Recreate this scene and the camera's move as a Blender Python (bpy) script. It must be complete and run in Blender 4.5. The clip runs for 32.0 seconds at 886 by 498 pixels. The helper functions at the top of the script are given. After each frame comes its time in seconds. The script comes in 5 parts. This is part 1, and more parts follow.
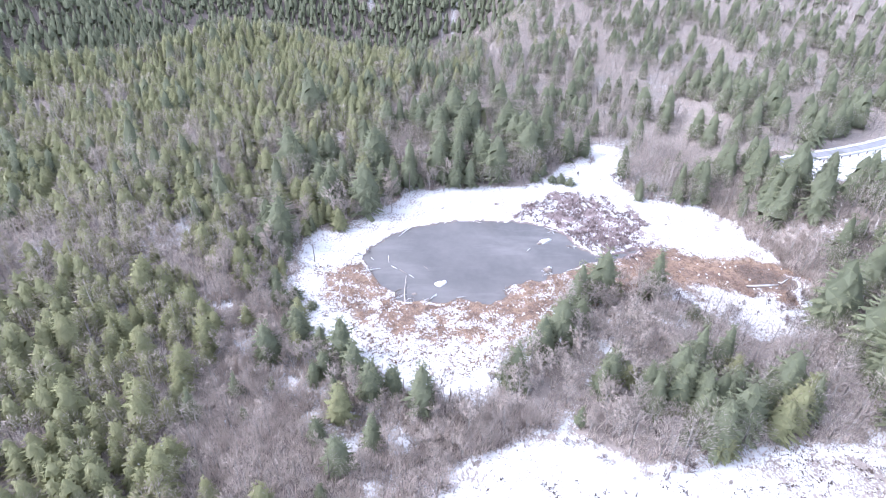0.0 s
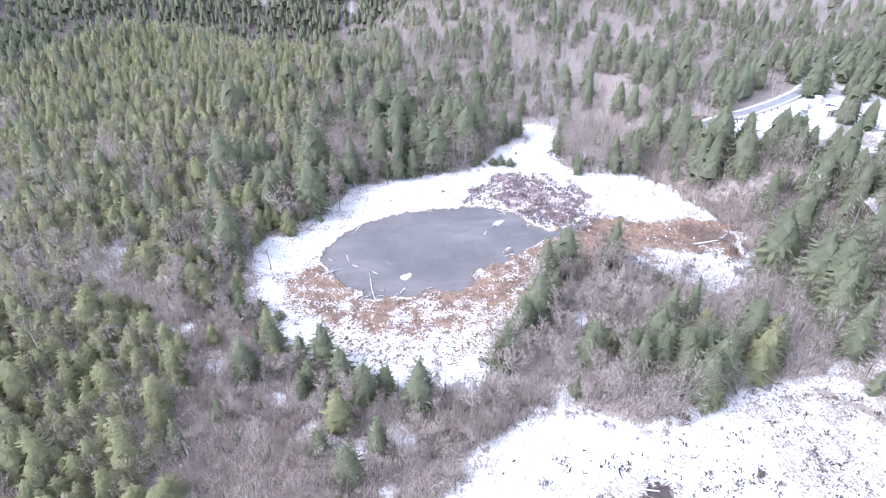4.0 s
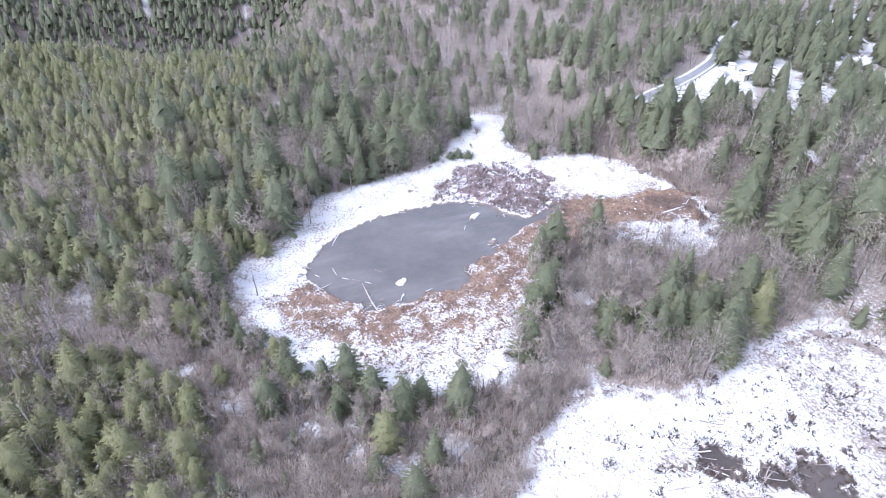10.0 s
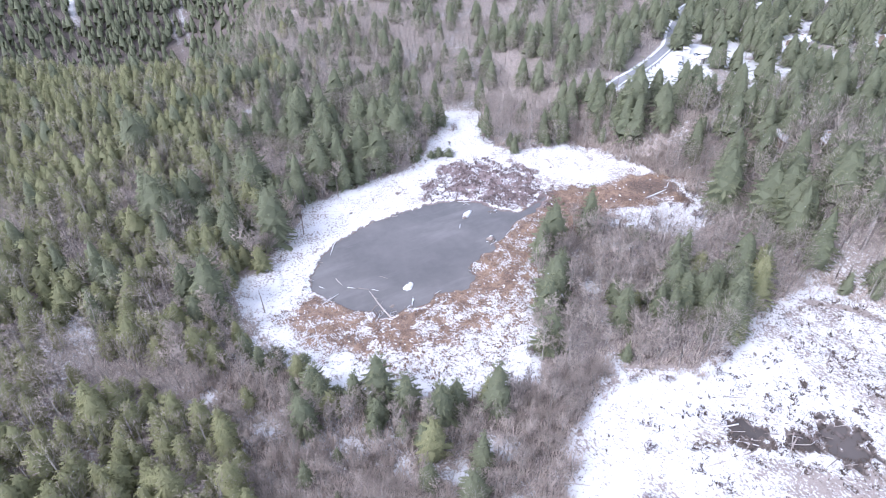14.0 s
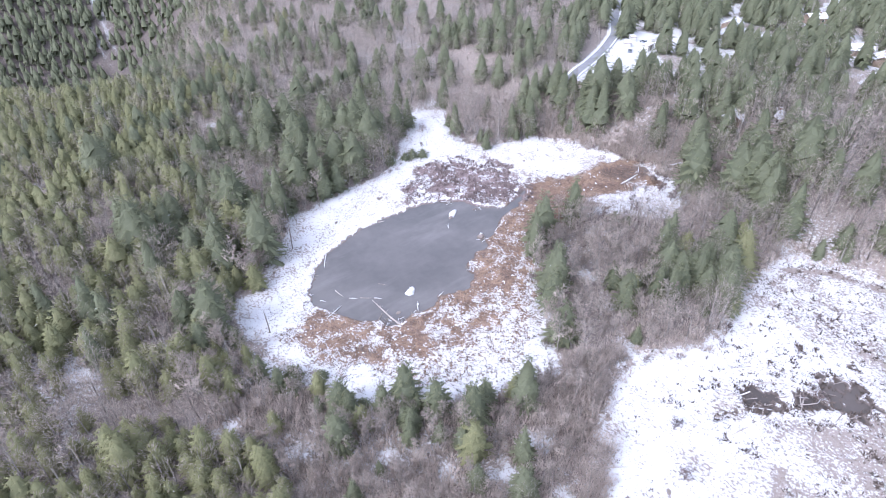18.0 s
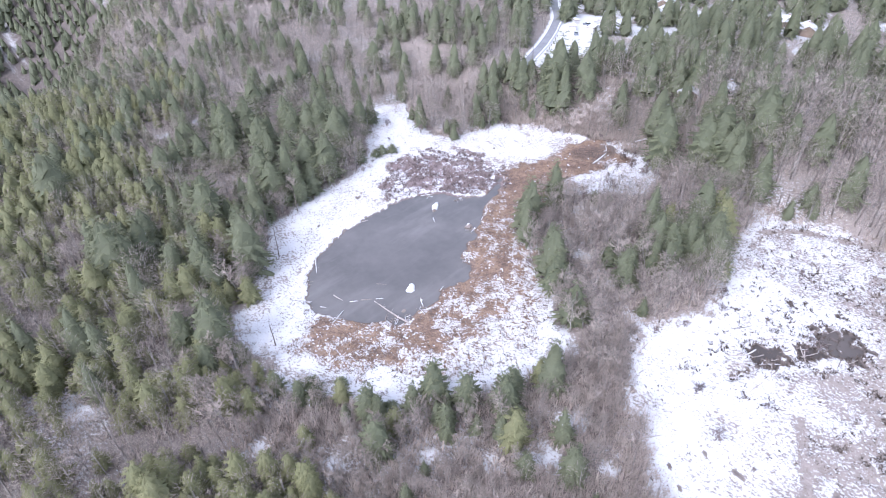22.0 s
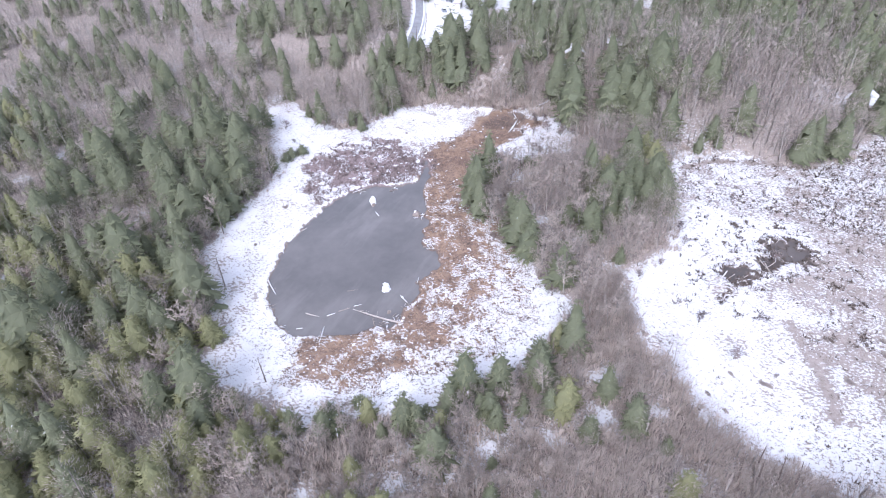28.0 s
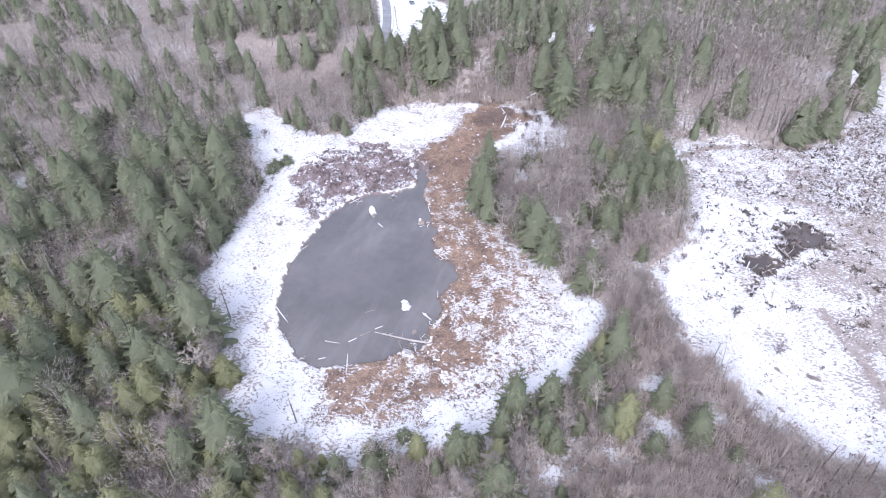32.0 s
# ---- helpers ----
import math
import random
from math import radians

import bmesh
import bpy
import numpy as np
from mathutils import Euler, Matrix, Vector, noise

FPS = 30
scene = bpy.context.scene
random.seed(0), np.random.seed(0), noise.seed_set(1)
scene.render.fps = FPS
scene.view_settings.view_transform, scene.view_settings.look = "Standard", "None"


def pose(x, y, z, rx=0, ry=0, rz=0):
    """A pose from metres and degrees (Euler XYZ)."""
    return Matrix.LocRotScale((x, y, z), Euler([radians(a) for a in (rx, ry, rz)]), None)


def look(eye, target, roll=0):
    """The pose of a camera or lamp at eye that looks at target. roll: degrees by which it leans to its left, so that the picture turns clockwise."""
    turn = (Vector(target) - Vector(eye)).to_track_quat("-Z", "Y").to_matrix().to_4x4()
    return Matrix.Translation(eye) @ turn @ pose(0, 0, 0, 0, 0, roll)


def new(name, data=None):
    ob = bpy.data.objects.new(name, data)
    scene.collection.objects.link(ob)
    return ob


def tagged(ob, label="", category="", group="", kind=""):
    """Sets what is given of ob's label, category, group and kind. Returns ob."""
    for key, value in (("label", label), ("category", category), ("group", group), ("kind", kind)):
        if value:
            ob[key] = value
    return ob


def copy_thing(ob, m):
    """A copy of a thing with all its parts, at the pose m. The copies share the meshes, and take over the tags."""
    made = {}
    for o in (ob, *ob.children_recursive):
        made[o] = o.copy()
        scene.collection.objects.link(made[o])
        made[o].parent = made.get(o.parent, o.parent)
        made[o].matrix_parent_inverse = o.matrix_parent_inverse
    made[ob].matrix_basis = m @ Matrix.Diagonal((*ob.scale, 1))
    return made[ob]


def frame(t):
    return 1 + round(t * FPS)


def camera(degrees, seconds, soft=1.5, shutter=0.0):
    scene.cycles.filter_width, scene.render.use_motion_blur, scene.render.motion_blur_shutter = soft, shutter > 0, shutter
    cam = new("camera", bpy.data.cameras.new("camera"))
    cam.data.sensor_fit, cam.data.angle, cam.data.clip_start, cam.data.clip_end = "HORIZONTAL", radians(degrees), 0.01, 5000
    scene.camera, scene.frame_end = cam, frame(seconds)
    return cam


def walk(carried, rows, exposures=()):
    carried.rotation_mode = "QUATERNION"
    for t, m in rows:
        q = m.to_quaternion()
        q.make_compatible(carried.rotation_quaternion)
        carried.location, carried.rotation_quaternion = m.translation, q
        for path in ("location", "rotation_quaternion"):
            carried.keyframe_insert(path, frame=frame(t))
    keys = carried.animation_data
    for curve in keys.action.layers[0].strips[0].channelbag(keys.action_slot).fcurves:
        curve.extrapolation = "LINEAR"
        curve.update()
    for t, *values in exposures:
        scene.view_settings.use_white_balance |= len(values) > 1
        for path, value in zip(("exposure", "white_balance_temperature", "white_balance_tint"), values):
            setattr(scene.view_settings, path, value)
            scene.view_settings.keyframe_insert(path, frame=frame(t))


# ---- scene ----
cam = camera(72.24, 32.0, 1.0)
PATH = [
    (0, look((-1.814, -134.157, 104.175), (-1.784, -132.509, 103.043), 2.3)),
    (0.5, look((-3.713, -133.915, 104.124), (-3.64, -132.271, 102.989), 2.3)),
    (1, look((-5.599, -133.655, 103.987), (-5.492, -132.014, 102.848), 2.2)),
    (1.5, look((-7.477, -133.365, 103.782), (-7.334, -131.729, 102.641), 2.1)),
    (2, look((-9.349, -133.038, 103.528), (-9.171, -131.407, 102.384), 2.1)),
    (2.5, look((-11.22, -132.665, 103.238), (-11.006, -131.039, 102.093), 2.0)),
    (3, look((-13.091, -132.243, 102.928), (-12.838, -130.623, 101.782), 1.9)),
    (3.5, look((-14.964, -131.768, 102.609), (-14.671, -130.156, 101.463), 1.9)),
    (5.5, look((-22.486, -129.333, 101.446), (-22.051, -127.751, 100.302), 1.6)),
    (6, look((-24.373, -128.596, 101.22), (-23.908, -127.022, 100.076), 1.5)),
    (6.5, look((-26.26, -127.813, 101.03), (-25.764, -126.249, 99.885), 1.4)),
    (7, look((-28.147, -126.987, 100.88), (-27.631, -125.43, 99.735), 1.3)),
    (7.5, look((-30.031, -126.123, 100.772), (-29.508, -124.569, 99.627), 1.3)),
    (8, look((-31.913, -125.224, 100.708), (-31.374, -123.677, 99.561), 1.2)),
    (8.5, look((-33.789, -124.295, 100.687), (-33.223, -122.758, 99.539), 1.1)),
    (9, look((-35.659, -123.338, 100.709), (-35.068, -121.812, 99.56), 1.0)),
    (9.5, look((-37.521, -122.359, 100.773), (-36.906, -120.843, 99.622), 0.9)),
    (10, look((-39.374, -121.359, 100.877), (-38.735, -119.854, 99.726), 0.8)),
    (10.5, look((-41.217, -120.343, 101.018), (-40.55, -118.852, 99.864), 0.8)),
    (11, look((-43.047, -119.313, 101.193), (-42.357, -117.833, 100.038), 0.7)),
    (11.5, look((-44.866, -118.27, 101.398), (-44.151, -116.804, 100.241), 0.6)),
    (12, look((-46.67, -117.217, 101.63), (-45.938, -115.762, 100.47), 0.5)),
    (12.5, look((-48.461, -116.154, 101.883), (-47.709, -114.71, 100.721), 0.4)),
    (13, look((-50.236, -115.082, 102.153), (-49.466, -113.651, 100.988), 0.3)),
    (13.5, look((-51.997, -114.0, 102.435), (-51.209, -112.58, 101.268), 0.3)),
    (14, look((-53.742, -112.908, 102.722), (-52.938, -111.499, 101.552), 0.2)),
    (14.5, look((-55.471, -111.803, 103.01), (-54.651, -110.405, 101.839), 0.1)),
    (16.5, look((-62.238, -107.205, 104.06), (-61.331, -105.867, 102.881), -0.2)),
    (17, look((-63.893, -105.992, 104.269), (-62.964, -104.672, 103.088), -0.3)),
    (17.5, look((-65.534, -104.744, 104.447), (-64.581, -103.442, 103.266), -0.4)),
    (18, look((-67.16, -103.456, 104.589), (-66.187, -102.17, 103.406), -0.5)),
    (18.5, look((-68.773, -102.122, 104.691), (-67.785, -100.85, 103.506), -0.6)),
    (19, look((-70.372, -100.736, 104.749), (-69.363, -99.48, 103.564), -0.6)),
    (19.5, look((-71.957, -99.293, 104.76), (-70.927, -98.056, 103.573), -0.7)),
    (20, look((-73.526, -97.786, 104.72), (-72.482, -96.561, 103.534), -0.8)),
    (20.5, look((-75.08, -96.209, 104.629), (-74.036, -94.984, 103.443), -0.8)),
    (21, look((-76.616, -94.558, 104.485), (-75.56, -93.345, 103.296), -0.9)),
    (21.5, look((-78.133, -92.826, 104.287), (-77.042, -91.65, 103.092), -1.0)),
    (22, look((-79.628, -91.009, 104.035), (-78.493, -89.885, 102.832), -1.0)),
    (22.5, look((-81.098, -89.103, 103.731), (-79.929, -88.017, 102.525), -1.1)),
    (23, look((-82.539, -87.106, 103.376), (-81.358, -86.037, 102.168), -1.2)),
    (23.5, look((-83.945, -85.016, 102.975), (-82.749, -83.966, 101.764), -1.2)),
    (24, look((-85.312, -82.831, 102.531), (-84.091, -81.814, 101.316), -1.3)),
    (24.5, look((-86.631, -80.554, 102.049), (-85.367, -79.595, 100.832), -1.3)),
    (25, look((-87.896, -78.185, 101.537), (-86.592, -77.286, 100.316), -1.4)),
    (25.5, look((-89.095, -75.731, 101.002), (-87.764, -74.872, 99.782), -1.4)),
    (27.5, look((-93.003, -65.225, 98.841), (-91.598, -64.496, 97.619), -1.6)),
    (28, look((-93.681, -62.493, 98.361), (-92.265, -61.787, 97.137), -1.6)),
    (28.5, look((-94.202, -59.757, 97.936), (-92.776, -59.068, 96.714), -1.7)),
    (29, look((-94.544, -57.042, 97.585), (-93.111, -56.372, 96.36), -1.7)),
    (29.5, look((-94.682, -54.376, 97.329), (-93.243, -53.725, 96.102), -1.7)),
    (30, look((-94.589, -51.794, 97.19), (-93.147, -51.159, 95.957), -1.7)),
    (30.5, look((-94.234, -49.334, 97.192), (-92.789, -48.714, 95.956), -1.7)),
    (31, look((-93.584, -47.04, 97.363), (-92.135, -46.436, 96.122), -1.8)),
    (31.5, look((-92.603, -44.96, 97.729), (-91.148, -44.386, 96.482), -1.8)),
    (32, look((-91.251, -43.149, 98.323), (-89.793, -42.611, 97.064), -1.8)),
]
EXPOSURES = [(0.0, 2.22, 5440, 20), (3.0, 2.20, 5440, 20), (6.0, 1.97, 5470, 20), (10.0, 1.82, 5480, 20), (20.0, 1.73, 5500, 20), (32.0, 1.66, 5590, 20)]
walk(cam, PATH, EXPOSURES)

# ---- sky and sun: a bright, thin overcast, the sun low behind it ----
SUN_TURN, SUN_RISE = radians(-95), radians(44)      # from +y towards +x, and above the horizon
world = bpy.data.worlds.new("overcast_sky")
scene.world = world
world.use_nodes = True
wn, wl = world.node_tree.nodes, world.node_tree.links
sky = wn.new("ShaderNodeTexSky")
sky.sky_type, sky.sun_disc = "NISHITA", False
sky.sun_elevation, sky.sun_rotation = SUN_RISE, SUN_TURN
sky.air_density, sky.dust_density, sky.ozone_density = 1.0, 2.0, 1.0
soft_sky = wn.new("ShaderNodeHueSaturation")
soft_sky.inputs["Saturation"].default_value = 0.32
wl.new(sky.outputs[0], soft_sky.inputs["Color"])
wl.new(soft_sky.outputs[0], wn["Background"].inputs[0])
wn["Background"].inputs[1].default_value = 0.17
sun_data = bpy.data.lights.new("sun", "SUN")
sun_data.energy, sun_data.angle, sun_data.color = 0.68, radians(20), (1.0, 0.95, 0.88)
sun = new("sun", sun_data)
sun.matrix_basis = look((math.sin(SUN_TURN) * 300, math.cos(SUN_TURN) * 300, math.tan(SUN_RISE) * 300), (0, 0, 0))


# ---- materials ----
def material(name, rough=0.85):
    m = bpy.data.materials.new(name)
    m.use_nodes = True
    b = m.node_tree.nodes["Principled BSDF"]
    b.inputs["Roughness"].default_value = rough
    b.inputs["Specular IOR Level"].default_value = 0.25
    return m, m.node_tree.nodes, m.node_tree.links, b


def noise_node(n, l, scale, detail=4.0, rough=0.6, at=None):
    t = n.new("ShaderNodeTexNoise")
    t.inputs["Scale"].default_value, t.inputs["Detail"].default_value, t.inputs["Roughness"].default_value = scale, detail, rough
    if at is None:
        at = n.new("ShaderNodeTexCoord").outputs["Object"]
    l.new(at, t.inputs["Vector"])
    return t.outputs["Fac"]


def calc(n, l, op, a, b=0.0, c=0.0, clamp=False):
    t = n.new("ShaderNodeMath")
    t.operation, t.use_clamp = op, clamp
    for k, v in enumerate((a, b, c)):
        if isinstance(v, (int, float)):
            t.inputs[k].default_value = v
        else:
            l.new(v, t.inputs[k])
    return t.outputs[0]


def ramp(n, l, fac, *stops):
    t = n.new("ShaderNodeValToRGB")
    e = t.color_ramp.elements
    while len(e) < len(stops):
        e.new(0.5)
    for k, (p, c) in enumerate(stops):
        e[k].position, e[k].color = p, (*c, 1)
    l.new(fac, t.inputs[0])
    return t.outputs[0]


def mixed(n, l, fac, a, b, mode="MIX"):
    t = n.new("ShaderNodeMix")
    t.data_type, t.blend_type = "RGBA", mode
    for k, v in ((0, fac), (6, a), (7, b)):
        if isinstance(v, (int, float)):
            t.inputs[k].default_value = v
        elif isinstance(v, tuple):
            t.inputs[k].default_value = (*v, 1)
        else:
            l.new(v, t.inputs[k])
    return t.outputs[2]


def attr(n, name):
    t = n.new("ShaderNodeAttribute")
    t.attribute_name = name
    return t


def bumped(n, l, b, height, strength=0.4, distance=0.1):
    t = n.new("ShaderNodeBump")
    t.inputs["Strength"].default_value, t.inputs["Distance"].default_value = strength, distance
    l.new(height, t.inputs["Height"])
    l.new(t.outputs[0], b.inputs["Normal"])


def plain(name, low, high, scale, rough=0.85, fine=None, bump=0.3, deep=0.03):
    """A surface that runs between two colours in stains, with finer grain and relief."""
    m, n, l, b = material(name, rough)
    wide = noise_node(n, l, scale, 5)
    grain = noise_node(n, l, fine or scale * 9, 3)
    both = calc(n, l, "MULTIPLY_ADD", grain, 0.5, calc(n, l, "MULTIPLY", wide, 0.6))
    l.new(ramp(n, l, both, (0.38, low), (0.68, high)), b.inputs["Base Color"])
    bumped(n, l, b, grain, bump, deep)
    return m


def leafy(m, n, l, b, colour, thin):
    """Thin leaf or twig: part of the light passes through it."""
    l.new(colour, b.inputs["Base Color"])
    through_light = n.new("ShaderNodeBsdfTranslucent")
    l.new(colour, through_light.inputs["Color"])
    both = n.new("ShaderNodeMixShader")
    both.inputs[0].default_value = thin
    l.new(b.outputs[0], both.inputs[1])
    l.new(through_light.outputs[0], both.inputs[2])
    l.new(both.outputs[0], n["Material Output"].inputs["Surface"])
    return m


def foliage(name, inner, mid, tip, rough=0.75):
    """Needles: a tone for each tree, crown shade painted into the inner colour, a younger, lit colour towards the tips
    of the boughs.
    """
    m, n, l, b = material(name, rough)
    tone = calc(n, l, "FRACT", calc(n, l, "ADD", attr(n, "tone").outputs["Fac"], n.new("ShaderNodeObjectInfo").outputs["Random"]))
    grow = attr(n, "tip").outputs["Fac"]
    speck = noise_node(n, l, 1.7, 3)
    # Inner needles darker as crown shade, bough tips lighter as if lit.
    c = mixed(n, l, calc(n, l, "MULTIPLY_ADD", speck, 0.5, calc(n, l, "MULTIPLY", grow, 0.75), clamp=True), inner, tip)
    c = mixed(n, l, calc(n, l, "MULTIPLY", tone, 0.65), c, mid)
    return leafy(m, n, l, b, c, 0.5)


def twig_stuff(name, dark, light):
    m, n, l, b = material(name, 0.9)
    tone = calc(n, l, "FRACT", calc(n, l, "ADD", attr(n, "tone").outputs["Fac"], n.new("ShaderNodeObjectInfo").outputs["Random"]))
    speck = noise_node(n, l, 0.9, 3)
    return leafy(m, n, l, b, ramp(n, l, calc(n, l, "MULTIPLY_ADD", tone, 0.7, calc(n, l, "MULTIPLY", speck, 0.3)), (0.1, dark), (0.9, light)), 0.3)


# Needle colours are lifted above real needles, putting the haze into them.
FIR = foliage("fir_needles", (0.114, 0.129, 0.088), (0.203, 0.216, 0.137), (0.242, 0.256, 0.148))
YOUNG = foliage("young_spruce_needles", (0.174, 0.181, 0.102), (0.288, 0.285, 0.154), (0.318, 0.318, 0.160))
TWIG = twig_stuff("bare_twigs", (0.322, 0.270, 0.232), (0.500, 0.434, 0.380))
WILLOW = twig_stuff("red_willow_twigs", (0.150, 0.118, 0.112), (0.270, 0.218, 0.205))
BARK = plain("grey_bark", (0.20, 0.178, 0.158), (0.37, 0.34, 0.31), 0.8)
FIR_BARK = plain("fir_bark", (0.07, 0.05, 0.04), (0.17, 0.13, 0.10), 1.2)
DEAD_WOOD = plain("weathered_wood", (0.20, 0.172, 0.152), (0.44, 0.395, 0.355), 1.1)
DARK_WOOD = plain("wet_dark_wood", (0.10, 0.08, 0.07), (0.26, 0.22, 0.19), 1.1)
# Snow is set darker than real snow, to imitate contrast flattened by haze.
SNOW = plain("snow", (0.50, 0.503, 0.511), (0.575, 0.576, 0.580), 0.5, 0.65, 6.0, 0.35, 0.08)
SEDGE = twig_stuff("dry_sedge", (0.110, 0.077, 0.058), (0.300, 0.206, 0.142))
STALK = twig_stuff("dead_stalks", (0.060, 0.048, 0.041), (0.150, 0.120, 0.100))
ASPHALT = plain("asphalt", (0.15, 0.15, 0.155), (0.25, 0.25, 0.255), 0.25, 0.8, 5.0)
SIDING = plain("pale_siding", (0.42, 0.41, 0.39), (0.60, 0.59, 0.56), 0.6)
BROWN_SIDING = plain("brown_siding", (0.16, 0.12, 0.09), (0.27, 0.21, 0.16), 0.6)
TRIM = plain("white_trim", (0.70, 0.70, 0.69), (0.80, 0.80, 0.79), 1.0)
DOOR = plain("dark_door", (0.10, 0.08, 0.07), (0.16, 0.13, 0.11), 2.0)
BRICK = plain("chimney_brick", (0.24, 0.13, 0.10), (0.36, 0.22, 0.17), 3.0)
RUBBER = plain("rubber", (0.02, 0.02, 0.02), (0.04, 0.04, 0.04), 4.0)
CAR_PAINT = plain("dull_car_paint", (0.16, 0.18, 0.21), (0.22, 0.24, 0.27), 0.8, 0.35, bump=0.0)


def glass_material():
    m, n, l, b = material("window_glass", 0.08)
    b.inputs["Base Color"].default_value = (0.03, 0.035, 0.04, 1)
    b.inputs["Specular IOR Level"].default_value = 0.5
    return m


def water_material(name, low, high, rough):
    """Still, murky water; its paler grey and streaks put reflected sky into the colour."""
    m, n, l, b = material(name, rough)
    skin = noise_node(n, l, 0.045, 4, 0.55)
    fine = noise_node(n, l, 0.5, 3)
    both = calc(n, l, "MULTIPLY_ADD", fine, 0.18, calc(n, l, "MULTIPLY", skin, 0.85))
    drawn = n.new("ShaderNodeMapping")
    drawn.inputs["Rotation"].default_value, drawn.inputs["Scale"].default_value = (0, 0, 0.7), (0.5, 2.2, 1.0)
    l.new(n.new("ShaderNodeTexCoord").outputs["Object"], drawn.inputs["Vector"])
    streak = noise_node(n, l, 0.07, 5, 0.6, drawn.outputs[0])
    # Pale drawn-out streaks, painted where the water would mirror bright sky.
    sky_streak = ramp(n, l, streak, (0.52, (0, 0, 0)), (0.68, (1, 1, 1)))
    colour = mixed(n, l, calc(n, l, "MULTIPLY", sky_streak, 0.4), ramp(n, l, both, (0.36, low), (0.66, high)), tuple(c * 1.4 for c in high))
    l.new(colour, b.inputs["Base Color"])
    l.new(calc(n, l, "MULTIPLY_ADD", skin, 0.22, rough - 0.08), b.inputs["Roughness"])
    b.inputs["Specular IOR Level"].default_value = 0.5
    b.inputs["IOR"].default_value = 1.33
    bumped(n, l, b, noise_node(n, l, 1.6, 2), 0.05, 0.02)
    return m


GLASS = glass_material()
WATER = water_material("pond_water", (0.081, 0.077, 0.075), (0.127, 0.119, 0.113), 0.13)
BOG_WATER = water_material("bog_water", (0.045, 0.038, 0.034), (0.085, 0.072, 0.064), 0.5)


def ground_material():
    """Snow lying over litter, sedge and willow; how much of each comes from the plan's own attributes."""
    m, n, l, b = material("snowy_ground", 0.85)
    at = n.new("ShaderNodeTexCoord").outputs["Object"]
    sep = n.new("ShaderNodeSeparateColor")
    l.new(attr(n, "cover").outputs["Color"], sep.inputs[0])
    snow, sedge, willow = sep.outputs
    damp_or_dark = attr(n, "damp_or_dark").outputs["Fac"]
    wide, patch, fine = noise_node(n, l, 0.12, 4, 0.6, at), noise_node(n, l, 0.75, 5, 0.62, at), noise_node(n, l, 3.2, 4, 0.65, at)
    soil = ramp(n, l, calc(n, l, "MULTIPLY_ADD", fine, 0.5, calc(n, l, "MULTIPLY", patch, 0.5)),
                (0.35, (0.175, 0.147, 0.127)), (0.55, (0.250, 0.213, 0.186)), (0.70, (0.320, 0.276, 0.243)))
    straw = ramp(n, l, calc(n, l, "MULTIPLY_ADD", fine, 0.45, calc(n, l, "MULTIPLY_ADD", patch, 0.3, calc(n, l, "MULTIPLY", wide, 0.3))),
                 (0.40, (0.070, 0.048, 0.040)), (0.50, (0.150, 0.104, 0.078)), (0.61, (0.285, 0.196, 0.134)))
    shrub = ramp(n, l, fine, (0.35, (0.120, 0.090, 0.087)), (0.65, (0.225, 0.175, 0.165)))
    mud = ramp(n, l, patch, (0.35, (0.050, 0.040, 0.036)), (0.65, (0.105, 0.085, 0.075)))
    c = mixed(n, l, willow, mixed(n, l, sedge, soil, straw), shrub)
    # The mud colour also serves as dark floor below the far woods.
    c = mixed(n, l, damp_or_dark, c, mud)
    drawn = n.new("ShaderNodeMapping")
    drawn.inputs["Rotation"].default_value, drawn.inputs["Scale"].default_value = (0, 0, 0.5), (1.0, 0.72, 1.0)
    l.new(at, drawn.inputs["Vector"])
    fleck = noise_node(n, l, 1.9, 3, 0.6, drawn.outputs[0])
    grain = calc(n, l, "MULTIPLY_ADD", fleck, 0.52, calc(n, l, "MULTIPLY_ADD", fine, 0.38, calc(n, l, "MULTIPLY", wide, 0.10)))
    cover = calc(n, l, "MULTIPLY_ADD", calc(n, l, "SUBTRACT", snow, grain), 28.0, 0.5, clamp=True)
    # Lowered below true snow white here too, as a stand-in for haze.
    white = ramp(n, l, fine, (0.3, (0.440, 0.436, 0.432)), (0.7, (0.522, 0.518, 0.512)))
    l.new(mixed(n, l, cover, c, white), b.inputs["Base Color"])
    bumped(n, l, b, calc(n, l, "ADD", grain, calc(n, l, "MULTIPLY", cover, 0.25)), 0.6, 0.35)
    return m


GROUND = ground_material()


# ---- small tools ----
def part(name, bm, mat, parent, label=""):
    """Links a bmesh as one mesh object under a thing or a part."""
    me = bpy.data.meshes.new(name)
    bm.to_mesh(me)
    bm.free()
    for one in mat if isinstance(mat, (list, tuple)) else (mat,):
        me.materials.append(one)
    ob = new(name, me)
    ob.parent = parent
    return tagged(ob, label)


def base(name, m, label, category, group=""):
    ob = new(name)
    ob.empty_display_size = 0.5
    ob.matrix_basis = m
    return tagged(ob, label, category, group)


